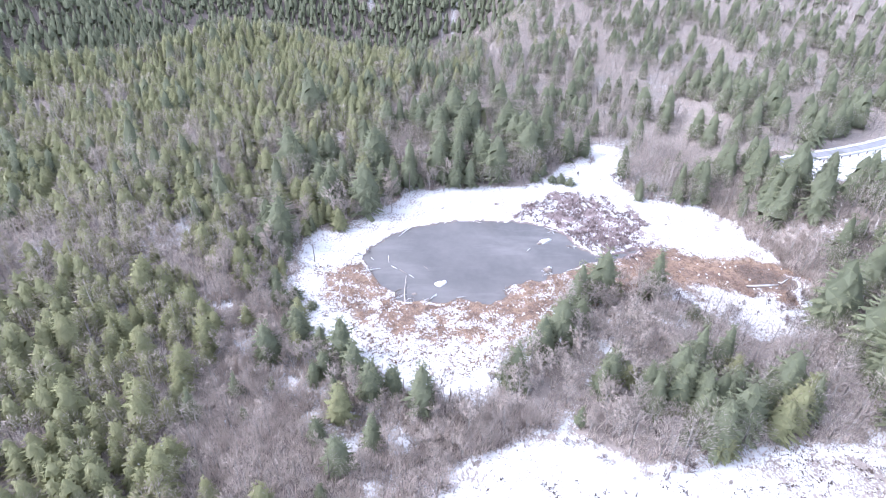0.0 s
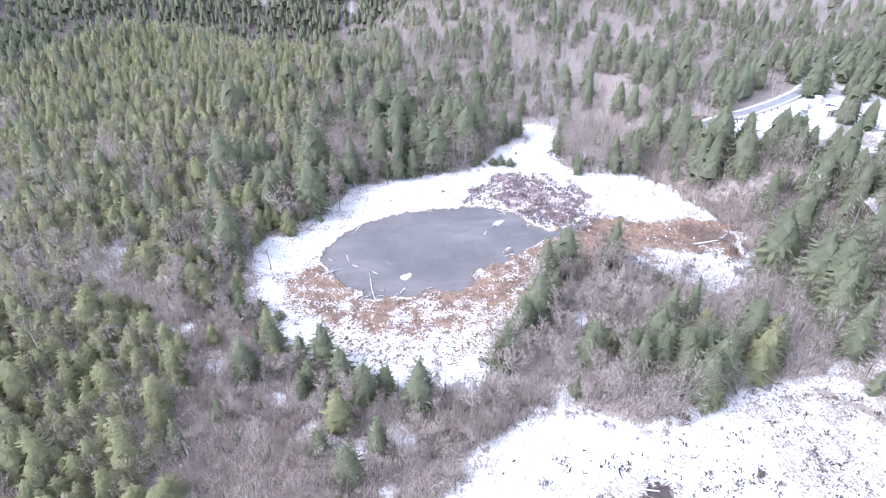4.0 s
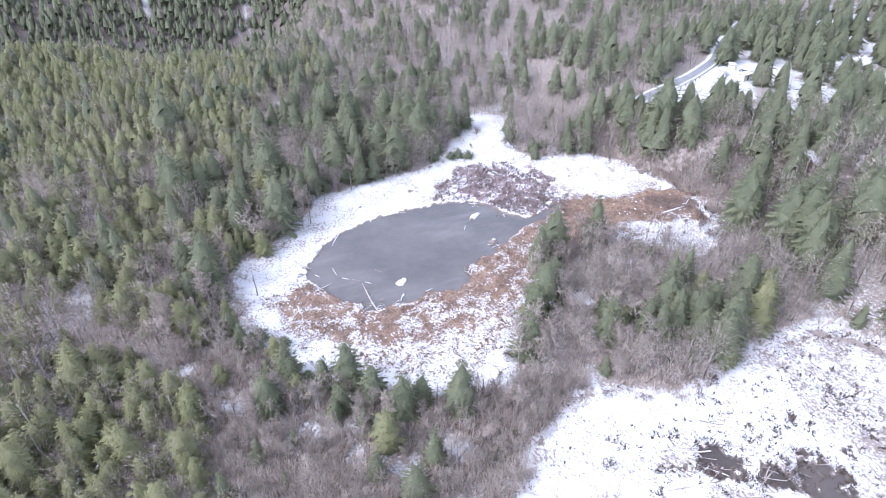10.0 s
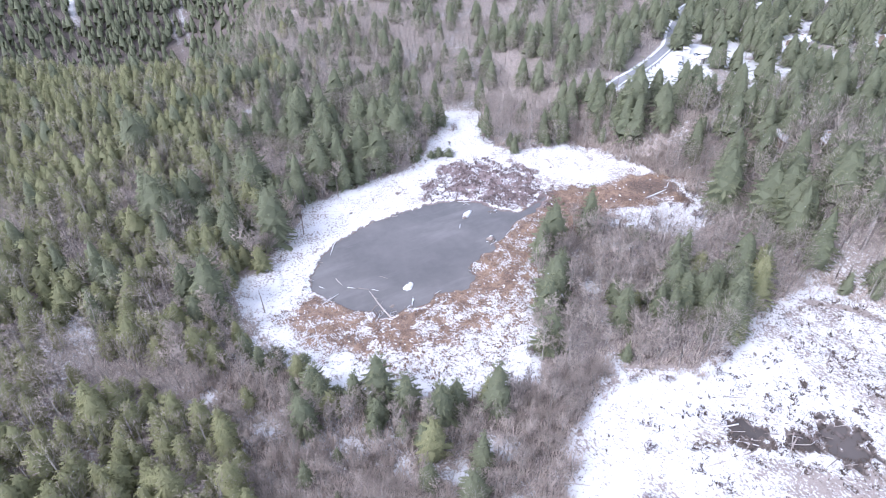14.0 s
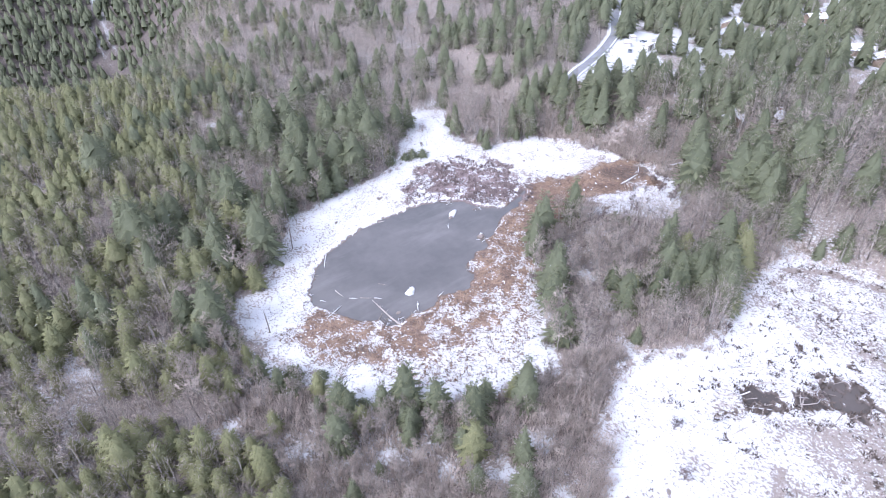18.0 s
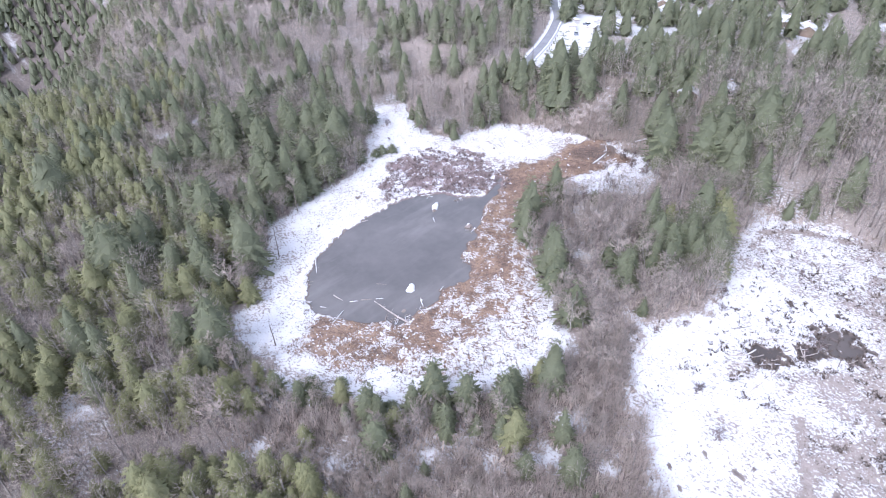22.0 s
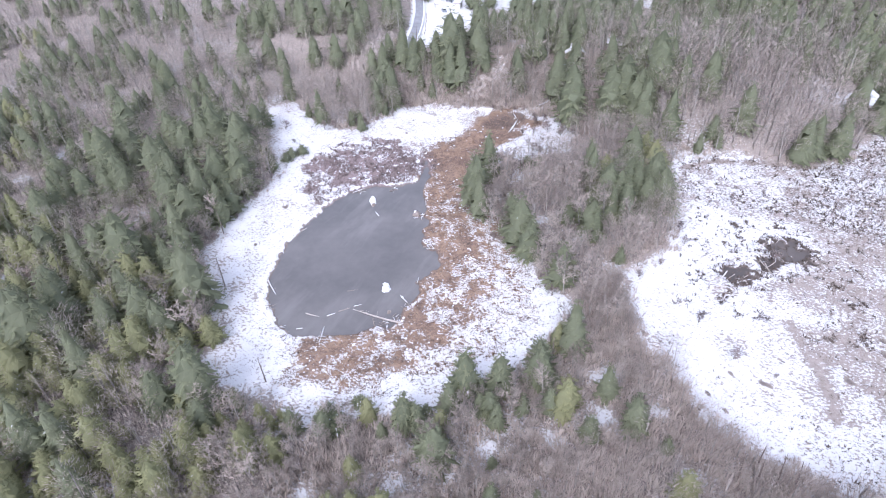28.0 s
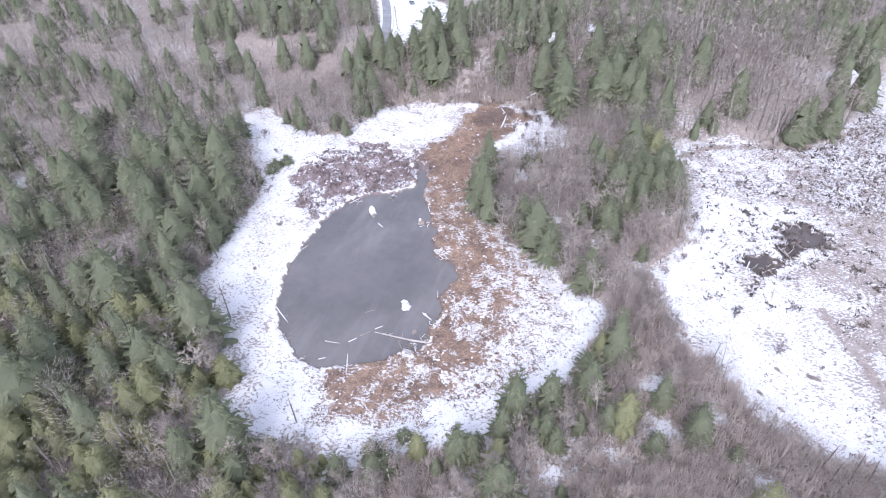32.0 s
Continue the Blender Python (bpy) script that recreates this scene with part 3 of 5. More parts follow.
def conifer(seed, tall, wide, whorls, boughs, sprays, low=0.1, snow=0.0, thin=1.0, droop=0.25, power=0.8):
    """A fir or spruce: trunk arrays, and crown arrays of a dense body clad in drooping boughs with side sprays."""
    rng = random.Random(seed)
    tv, tt = [], []
    spine = [(0, 0, -0.4), (0.004 * tall, 0, tall * 0.35), (-0.003 * tall, 0, tall * 0.7), (0, 0, tall * 1.02)]
    tube(tv, tt, spine, (0.020 * tall, 0.014 * tall, 0.007 * tall, 0.012), 5)
    v, f, tip = [], [], []
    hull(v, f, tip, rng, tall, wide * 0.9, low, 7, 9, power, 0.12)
    slot = [0] * len(f)

    def face(a, b, c, kind, ta, tb, tc):
        n = len(v)
        v.extend((a, b, c))
        f.append((n, n + 1, n + 2))
        slot.append(kind)
        tip.extend((ta, tb, tc))

    lobe, bulge = rng.random() * 6.3, rng.uniform(0.06, 0.16)
    for w in range(whorls):
        k = ((w + 0.3) / whorls) ** 1.08
        z = (low + (1 - low) * k) * tall
        reach = wide * profile(k, power)
        count = max(4, round(boughs * (1.25 - 0.8 * k)))
        start = rng.random() * 6.3
        for b in range(count):
            if rng.random() > thin:
                continue
            az = start + math.tau * b / count + rng.uniform(-0.4, 0.4)
            l = reach * rng.uniform(0.70, 1.12) * (1 + bulge * math.sin(2 * az + lobe + 3 * k))
            sink = (droop * (1 - 1.7 * k) + rng.uniform(-0.12, 0.12)) * l
            z0 = z + rng.uniform(-0.9, 0.9) * tall / whorls
            half = max(0.14, l * rng.uniform(0.07, 0.12))
            put = lambda q: (turned(q, az)[0], turned(q, az)[1], q[2] + z0)
            inner, end = (l * 0.35, 0, 0.02 * l), (l, 0, -sink)
            left, right = (l * 0.70, half, -sink * 0.45 - half * 0.35), (l * 0.70, -half, -sink * 0.45 - half * 0.35)
            # Low values at the root take the painted shade, high ones the lit colour.
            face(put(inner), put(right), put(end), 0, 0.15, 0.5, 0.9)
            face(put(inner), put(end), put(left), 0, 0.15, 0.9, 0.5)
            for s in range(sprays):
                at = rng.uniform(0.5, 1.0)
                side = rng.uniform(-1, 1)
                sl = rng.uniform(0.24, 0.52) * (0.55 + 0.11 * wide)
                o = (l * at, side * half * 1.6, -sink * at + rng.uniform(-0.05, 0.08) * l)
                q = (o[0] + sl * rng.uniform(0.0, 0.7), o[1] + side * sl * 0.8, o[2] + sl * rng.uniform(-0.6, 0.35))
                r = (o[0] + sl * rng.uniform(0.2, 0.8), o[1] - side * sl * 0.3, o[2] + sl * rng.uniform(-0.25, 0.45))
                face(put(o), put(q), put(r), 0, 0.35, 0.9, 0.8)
            if rng.random() < snow:
                a = rng.uniform(0.55, 0.7)
                lift = 0.05 + 0.03 * l
                h = half * 0.55
                face(put((l * a, -h, -sink * a - h * 0.3 + lift)), put((l * (a + 0.3), 0, -sink * (a + 0.3) + lift)), put((l * a, h, -sink * a - h * 0.3 + lift)), 1, 0, 0, 0)
    return (np.array(tv), np.array(tt)), (np.array(v), np.array(f), np.array(slot), np.array(tip))


def bare_tree(seed, tall, wide, stems, limbs, sprigs, twigs, fat=0.035, clear=0.35):
    """A leafless broadleaf: trunk and limbs, and the twigs that make its crown."""
    rng = random.Random(seed)
    tv, tt, wv, wt = [], [], [], []

    def twig(p, way, l):
        side = Vector((rng.uniform(-1, 1), rng.uniform(-1, 1), rng.uniform(-1, 1))).cross(way)
        side = side.normalized() * fat * rng.uniform(0.6, 1.3)
        n = len(wv)
        e = p + way * l + Vector((0, 0, rng.uniform(-0.05, 0.10) * l))
        wv.extend((tuple(p - side), tuple(p + side), tuple(e)))
        wt.append((n, n + 1, n + 2))

    for s in range(stems):
        az = rng.random() * 6.3
        out = rng.uniform(0.04, 0.22) * (1 if stems > 1 else 0.35) * tall
        h = tall * rng.uniform(0.78, 0.95)
        bend = [Vector((out * k ** 1.4 * math.cos(az) + rng.uniform(-0.15, 0.15) * (k > 0), out * k ** 1.4 * math.sin(az) + rng.uniform(-0.15, 0.15) * (k > 0), h * k - (0.4 if k == 0 else 0)))
                for k in (0, 0.3, 0.6, 0.85, 1.0)]
        r0 = tall * (0.0125 if stems == 1 else 0.0085)
        tube(tv, tt, bend, (r0, r0 * 0.8, r0 * 0.55, r0 * 0.28, 0.015), 5)
        for b in range(limbs):
            k = clear + (0.97 - clear) * (b + rng.random()) / limbs
            seg = min(3, int(np.searchsorted((0.3, 0.6, 0.85, 1.0), k)))
            lo, hi = (0, 0.3, 0.6, 0.85)[seg], (0.3, 0.6, 0.85, 1.0)[seg]
            p = bend[seg].lerp(bend[seg + 1], (k - lo) / (hi - lo))
            a = rng.random() * 6.3
            l = wide * rng.uniform(0.65, 1.1) * (1.15 - 0.75 * k)
            up = rng.uniform(0.65, 1.6)
            way = Vector((math.cos(a), math.sin(a), up)).normalized()
            q = p + way * l * 0.55
            e = q + (way + Vector((0, 0, 0.45))).normalized() * l * 0.6
            r = r0 * (0.34 - 0.18 * k)
            tube(tv, tt, (p, q, e), (r, r * 0.6, 0.012), 3)
            for c in range(sprigs):
                m = rng.uniform(0.25, 1.0)
                o = p.lerp(q, m * 2) if m < 0.5 else q.lerp(e, m * 2 - 1)
                w = (way * 0.7 + Vector((rng.uniform(-1, 1), rng.uniform(-1, 1), rng.uniform(-0.2, 0.9)))).normalized()
                sl = l * rng.uniform(0.22, 0.48)
                twig(o, w, sl)
                for t in range(twigs):
                    twig(o + w * sl * rng.uniform(0.15, 0.9), (w + Vector((rng.uniform(-1, 1), rng.uniform(-1, 1), rng.uniform(-0.3, 0.9))) * 0.9).normalized(), sl * rng.uniform(0.35, 0.8))
    return (np.array(tv), np.array(tt)), (np.array(wv), np.array(wt))


def simple_conifer(seed, tall, wide, whorls, boughs, power=0.8, rows=4, sides=7):
    """A fir for the far woods: a ragged body with pointed boughs."""
    rng = random.Random(seed)
    v, f, tip = [], [], []
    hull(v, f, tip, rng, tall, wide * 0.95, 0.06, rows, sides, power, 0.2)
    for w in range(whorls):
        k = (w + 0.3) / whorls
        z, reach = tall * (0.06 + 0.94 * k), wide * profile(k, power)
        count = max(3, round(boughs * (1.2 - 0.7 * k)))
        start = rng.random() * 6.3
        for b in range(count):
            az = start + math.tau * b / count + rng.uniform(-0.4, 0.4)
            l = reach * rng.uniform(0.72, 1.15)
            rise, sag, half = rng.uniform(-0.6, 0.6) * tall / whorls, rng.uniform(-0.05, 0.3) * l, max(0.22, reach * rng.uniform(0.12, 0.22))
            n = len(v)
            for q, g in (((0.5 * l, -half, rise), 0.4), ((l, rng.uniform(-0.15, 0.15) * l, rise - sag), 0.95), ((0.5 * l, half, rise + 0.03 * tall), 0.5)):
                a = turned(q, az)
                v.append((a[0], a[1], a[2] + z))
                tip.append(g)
            f.append((n, n + 1, n + 2))
    return np.array(v), np.array(f), np.array(tip)


def simple_bare(seed, tall, wide, twigs, fat):
    """A leafless tree for the joined woods: forking stems and a rounded haze of short rising twigs."""
    rng = random.Random(seed)
    v, f = [], []
    for k in range(1 + seed % 3):
        a, o = rng.random() * 6.3, wide * rng.uniform(0.05, 0.35)
        tube(v, f, [(0, 0, -0.2), (math.cos(a) * o * 0.5, math.sin(a) * o * 0.5, tall * 0.45), (math.cos(a) * o, math.sin(a) * o, tall * 0.85)], (0.11, 0.07, 0.02), 3)
    slot = [1] * len(f)
    for t in range(twigs):
        a, u = rng.random() * 6.283, rng.uniform(-0.9, 1.0)
        o = (rng.random() ** 0.42) * math.sqrt(max(0.0, 1 - u * u * 0.92)) * wide * (1.0 + 0.15 * math.sin(3 * a + seed))
        c = Vector((math.cos(a) * o, math.sin(a) * o, tall * (0.62 + 0.34 * u)))
        way = Vector((math.cos(a) * (0.25 + 0.5 * o / wide) + rng.uniform(-0.45, 0.45), math.sin(a) * (0.25 + 0.5 * o / wide) + rng.uniform(-0.45, 0.45), rng.uniform(0.1, 1.2))).normalized()
        side = way.cross(Vector((rng.uniform(-1, 1), rng.uniform(-1, 1), 0.2))).normalized() * fat * rng.uniform(0.6, 1.5)
        n = len(v)
        e = c + way * tall * rng.uniform(0.05, 0.12)
        v.extend((tuple(c - side), tuple(c + side), tuple(e)))
        f.append((n, n + 1, n + 2))
        slot.append(0)
    return np.array(v), np.array(f), np.array(slot)


# where the trees stand
FOREST = [(-150, -150), (-60, -175), (20, -175), (120, -200), (240, -190), (340, -110), (390, 20), (390, 140), (330, 420), (230, 540), (-480, 540), (-480, 180), (-340, 110), (-185, 20)]
VIEWED = [(-112, -96), (-50, -112), (20, -128), (120, -165), (240, -175), (340, -100), (390, 20), (390, 140), (330, 420), (230, 540), (-480, 540), (-480, 180), (-340, 110), (-165, 20)]
FIR_STANDS = [(-75, 50, 18), (-60, 72, 15), (-90, 62, 18), (-40, 95, 12), (-10, 118, 10), (10, 55, 8), (20, 62, 9), (15, 76, 12), (-8, 92, 8),
              (57, 123, 4), (95, 125, 6), (116, 128, 6), (129, 117, 7), (72, 56, 4), (85, 52, 4), (114, 34, 8), (131, 37, 14)]
FIR_STANDS_EAST = [(107, -8, 6), (103, 44, 5), (116, 26, 7), (104, 22, 8), (110, 9, 6), (100, 33, 5), (114, -17, 7), (122, 1, 7), (92, -50, 5), (98, -67, 5), (102, -84, 6), (110, -99, 7), (104, 44, 6), (122, 34, 6), (146, 23, 16), (126, 15, 12), (103, -36, 6), (117, -30, 7), (88, -44, 6), (100, -62, 6), (113, -80, 7), (106, -47, 8), (126, -60, 10), (112, -68, 6), (136, -44, 9), (146, -80, 8), (128, -92, 7), (205, 40, 60), (165, -70, 18), (150, -28, 11), (172, -8, 14), (186, -50, 14), (205, -20, 14), (113, -87, 4), (120, -79, 4), (270, 30, 70), (-48, 27, 9), (-45, 15, 7),
                   (-54, 18, 10), (-67, 30, 13), (-28, 76, 10), (-22, 58, 9), (-24, 43, 7), (-46, 62, 11), (-52, 42, 12), (-190, 185, 70)]
YOUNG_STANDS = [(-70, -15, 14), (-61, -31, 14), (-54, -41, 10), (-76, -24, 15), (-84, 22, 16), (-97, -22, 20), (-50, -64, 14), (-68, -57, 16), (57, -50, 7), (50, -48, 6), (62, -48, 7), (66, -40, 6), (58, -34, 6), (72, -46, 5), (-90, -60, 18), (60, -40, 5), (-58, 8, 10), (-48, -4, 6), (-38, -32, 5)]
YOUNG_RIDGE = [(-110, 172, 34), (-83, 176, 32), (-55, 158, 28), (-25, 143, 22), (-2, 140, 18), (-80, 80, 16), (-105, 62, 22), (-78, 112, 16), (-112, 105, 22), (-130, 60, 26), (-100, 135, 18)]
BARE_STANDS = [(-58, -4, 6), (-66, 4, 6), (-74, -12, 6), (-62, -48, 6), (-80, 6, 6), (-81, 1, 11), (-104, 4, 12), (-56, -5, 8), (-42, -13, 7), (-49, -22, 6), (-37, -52, 8), (-24, -60, 11), (-8, -60, 12), (8, -55, 9), (-35, -46, 6), (-83, 140, 9), (-51, 112, 10),
               (-68, 96, 8), (-19, 77, 8), (14, 110, 16), (-36, 80, 7)]
BARE_STANDS_EAST = [(150, -45, 16), (172, -58, 18), (135, -15, 8), (158, -8, 9), (93, 148, 38), (126, -60, 16), (140, -85, 16), (115, -62, 9), (95, -30, 8), (109, -22, 8), (121, -15, 9), (110, -4, 7), (76, 56, 8), (90, 51, 8), (101, 42, 7), (64, 62, 6), (126, 106, 14), (43, 70, 6), (57, 90, 9), (108, 10, 7), (131, -40, 20), (108, -56, 12), (128, -75, 22), (133, -20, 12), (76, -42, 8), (45, -27, 6),
                    (51, -35, 7), (32, -46, 5), (36, -53, 5), (48, -20, 7), (58, -26, 9), (70, -26, 8), (112, -90, 12), (100, 42, 6), (-60, 70, 9), (170, -25, 16), (-140, 92, 22)]


def weight(spots, x, y):
    out = np.zeros(np.shape(x))
    for sx, sy, r in spots:
        out += np.exp(-((x - sx) ** 2 + (y - sy) ** 2) / (r * r))
    return out


# tall alders behind the bog
TALL_ALDERS = [(100, -62, 12), (110, -78, 14), (128, -62, 16), (146, -72, 16), (150, -90, 12), (112, -95, 12), (120, -40, 8), (96, -84, 8)]

# the wooded point between pond and bog, and its clump of young evergreens
POINT = [(14, -40), (24, -26), (36, -12), (58, -6), (84, -20), (96, -26), (94, -54), (60, -54), (40, -60), (30, -47)]
POINT_GREEN = [(58, -47, 9), (66, -43, 8.5), (51, -43, 6), (41, -40, 5), (60, -37, 6), (73, -46, 5)]

LANDMARKS = [(-22.5, -31, 14, 3), (-27.5, -30, 10, 0), (-14.5, -43.5, 12.5, 1), (-27.5, -39.5, 10.5, 0), (-33.5, -26, 8, 3), (-3.5, -47, 15.5, 2), (-19, -37, 11.5, 3), (-10, -42, 10.5, 1), (-22.5, -43, 8.5, 0),
             (-20.5, -47.5, 8, 3), (-24, -56, 8, 1), (-21, -69, 7, 0), (-44, 8, 9.5, 0), (-51, 9.5, 12, 1), (-44, -5, 8.5, 1), (-42, -11, 8, 3), (-38, -21, 7, 0), (-51.5, 19.5, 14, 3),
             (17, -38.5, 18.5, 0), (24.5, -28, 18.5, 0), (29.5, -23.5, 16, 3), (35, -19, 17, 0), (30, -49.5, 8.5, 0), (41, -33, 9, 3),
             (108, 45, 14, 1), (111, 40, 13, 3), (105, 51, 12, 0), (84, 111, 16, 3), (87, 113, 14, 0), (56, 123, 14, 3), (116, 128, 16, 0), (119, 126, 14, 3), (129, 117, 16, 0), (10, 56, 12, 3), (22, 60, 13, 0)]


def scatter(pitch, keep, seed):
    """Jittered places in the forest, where keep(x, y) holds."""
    rng = np.random.default_rng(seed)
    x, y = np.meshgrid(np.arange(-490, 450, pitch), np.arange(-245, 570, pitch))
    x, y = x.ravel() + rng.uniform(-0.48, 0.48, x.size) * pitch, y.ravel() + rng.uniform(-0.48, 0.48, y.size) * pitch
    ok = (outside(FOREST, x, y) < 0) & keep(x, y)
    x, y = x[ok], y[ok]
    ok = (meadow_edge(x, y) > 0.6) & (field_edge(x, y) > 0.8) & (from_line(ROAD, x, y) > 3.3) & (outside(ROAD_FIELD, x, y) > 1)
    ok &= rng.random(x.size) > 0.9 * blobs(BARE_GROUND, x, y)
    ok &= height(x, y, False) > -75
    ok &= (outside(VIEWED, x, y) < 0) | (rng.random(x.size) < 0.3 * (pitch / 6) ** 2)
    ok &= rng.random(x.size) > 1.4 * blobs(YARDS, x, y)
    ok &= rng.random(x.size) > 0.8 * np.exp(-(from_line([(-60, 395), (-60, 450), (-50, 560)], x, y) / 6) ** 2)
    ok &= rng.random(x.size) > 0.8 * np.exp(-(from_line([(-2, 352), (8, 400), (30, 520)], x, y) / 5) ** 2)
    for lx, ly, *_ in LANDMARKS:
        ok &= (x - lx) ** 2 + (y - ly) ** 2 > 2.4 ** 2
    x, y = x[ok], y[ok]
    fir = weight(FIR_STANDS, x, y) + weight(FIR_STANDS_EAST, x, y)
    young, leafless = weight(YOUNG_STANDS, x, y) + weight(YOUNG_RIDGE, x, y), weight(BARE_STANDS, x, y) + weight(BARE_STANDS_EAST, x, y)
    mountain = np.maximum(step((y - 300) / 60) * step(1 - (x - 60) / 120), step((-outside(VALLEY, x, y) - 20) / 40) * step((-x - 120) / 40))
    some = 0.16
    nw = step((-x - 12) / 26) * step((y - 22 - 0.25 * x) / 30) * (1 - mountain)
    ne = step((x + 5) / 30) * step((y - 45) / 30) * (1 - mountain)
    drift = 0.5 * lumpy(x, y, 12, 21) + 0.5 * lumpy(x, y, 5, 22)
    drift = step(drift * 2.4 - 0.7)
    west = step((-x - 25) / 30)
    north = step((y - 40) / 12) * step((x + 40) / 15) * step(1 - (x - 60) / 25) * step(1 - (y - 150) / 40)
    clump = step(lumpy(x, y, 17, 33) * 2.2 - 0.55)
    p = np.stack([fir * (1.1 - 0.85 * west) * (1 - 0.6 * north) + 0.34 * north + some * (0.12 + 1.1 * drift) * (1 - 0.6 * west) + 0.34 * nw * (0.5 + clump) + 0.26 * ne * step(lumpy(x, y, 22, 35) * 3.2 - 1.5) + 3 * mountain,
                  young * (0.95 + 0.40 * step(-y / 10)) + 0.10 * west + 0.6 * fir * west + some * 0.2 * step(1 - (x - 50) / 30) + 1.3 * nw * (0.35 + clump + 0.4 * step((y - 65) / 35)),
                  leafless * 1.1 + 0.38 * north + 0.42 * young + 0.5 * fir * (1 - drift) * (1 + 0.8 * step((x - 110) / 40)) + some * (1.7 - 1.5 * drift) + 0.55 * ne + (0.8 - 0.6 * step((y - 75) / 35)) * nw * (1 - clump) + 0.08 * west + 0.7 * fir * west * step(1 - (y - 70) / 30) + 0.2 * mountain])
    beyond = step((y - 52 - 0.58 * (x - 118)) / 18) * step((x - 66) / 20)
    p = p * np.stack([1 - 0.38 * beyond, 1 - 0.3 * beyond, 1 + 0 * beyond]) + np.stack([0.05 * beyond, 0 * beyond, 0.19 * beyond])
    alders = np.minimum(1, 1.4 * weight(TALL_ALDERS, x, y))
    p = p * np.stack([1 - 0.25 * alders, 1 - 0.9 * alders, 1 + 0 * alders]) + np.stack([0.22 * alders, 0 * alders, 0 * alders]) + np.stack([0 * alders, 0 * alders, 0.55 * alders])
    tip_land = outside(POINT, x, y) < 1
    green = np.minimum(1.2, weight(POINT_GREEN, x, y))
    p = np.where(tip_land, np.stack([1.1 * green * (green > 0.25), 0.14 * green, 0.5 + 0 * green]), p)
    brush = outside(SOUTH_BRUSH, x, y) < 0
    p = np.where(brush, np.array([[0.09], [0.05], [1.0]]), p)
    southwest = step((-x - 38) / 12) * step((32 - y) / 14)
    p = np.where(brush, p, p + np.stack([0 * west, 0 * west, southwest * (0.10 + 0.75 * step(lumpy(x, y, 9, 47) * 2.6 - 0.9))]))
    p = p ** 1.2
    p /= p.sum(0)
    pick = rng.random(x.size)
    kind = np.where(pick < p[0], 0, np.where(pick < p[0] + p[1], 1, 2))
    ok = ~((kind == 0) & (rng.random(x.size) < 0.22) & near_by(x, y) & (x > -20) & ~tip_land)
    ok &= ~(tip_land & (green < 0.3) & (rng.random(x.size) < 0.25))
    x, y, kind = x[ok], y[ok], kind[ok]
    hamlet = (np.hypot((x - 240) / 100, (y - 40) / 88) < 1) & (rng.random(x.size) < 0.42)
    verge = (outside(ROAD_FIELD, x, y) < 9) & (rng.random(x.size) < 0.5)
    crowded = (kind == 0) & (rng.random(x.size) < 0.25 * step((x - 78) / 20) * step(1 - (y - 95) / 40))
    crowded |= (kind == 0) & (rng.random(x.size) < 0.25) & (x < 75) & near_by(x, y)
    crowded |= (kind == 0) & (rng.random(x.size) < 0.32) & (x > 105) & (y < 75)
    crowded |= (kind < 2) & (rng.random(x.size) < 0.08) & near_by(x, y) & (x < 70) & (y > 0)
    crowded |= (kind == 2) & (rng.random(x.size) < 0.10 * step((x - 90) / 15))
    ok = ~hamlet & ~verge & ~crowded
    x, y, kind = x[ok], y[ok], kind[ok]
    ok = ~((y > 330) & (np.abs(x + 70) > 380))
    x, y, kind = x[ok], y[ok], kind[ok]
    mountain = step((y - 300) / 60) * step(1 - (x - 60) / 120)
    size = rng.uniform(0.66, 1.20, x.size) * (1 + 0.28 * step((x - 85) / 40) * step(1 - (y - 5) / 30) + 0.12 * step((x - 85) / 40)) * (1 - 0.08 * step((-x - 40) / 30)) * (1 - 0.10 * step((y - 50) / 40))
    east = step((x - 78) / 20) * step(1 - (y - 95) / 40)
    size = np.where((kind == 0) & (rng.random(x.size) < east), rng.uniform(0.95, 1.4, x.size), size)
    size = size * np.where((kind == 2) & (y < -28) & (x < 28), 0.85, 1.0)
    size = size * (1 - 0.16 * step((x - 88) / 12) * (kind == 2))
    size = size * np.where((kind == 0) & (x < 75) & near_by(x, y), 1.08, 1.0)
    shore = np.maximum(outside(MEADOW, x, y), 0)
    size = size * np.where((x < -20) & (y < 12), 0.58 + 0.42 * step((shore - 1) / 9), 1.0)
    size = np.where((outside(SOUTH_BRUSH, x, y) < 0) & (kind == 2), rng.uniform(0.45, 0.85, x.size), size)
    kind = np.where((outside(SOUTH_BRUSH, x, y) < 7) & (x < 24) & (field_edge(x, y) < 12), 2, kind)
    size = np.where((outside(SOUTH_BRUSH, x, y) < 0) & (kind == 0), rng.uniform(0.42, 0.72, x.size), size)
    alders = weight(TALL_ALDERS, x, y)
    size = size * (1 + 0.28 * np.minimum(1, 1.5 * alders) * (kind == 2))
    size = np.where((outside(POINT, x, y) < 1) & (kind == 0), rng.uniform(0.64, 0.96, x.size), size)
    return x, y, height(x, y, False), kind, size, rng.random(x.size) * 6.283, rng.random(x.size)


HEART = (2.0, -4.0)
near_by = lambda x, y: (x - HEART[0]) ** 2 + (y - HEART[1]) ** 2 < 118 ** 2
inner = lambda x, y: ~near_by(x, y) & ((x - HEART[0]) ** 2 + (y - HEART[1]) ** 2 < 195 ** 2) & (y > -120) & (x > -150)
middle = lambda x, y: ~near_by(x, y) & ~inner(x, y) & ((x - 20) ** 2 + (y - 40) ** 2 < 290 ** 2)
far_off = lambda x, y: ~near_by(x, y) & ~inner(x, y) & ~middle(x, y)

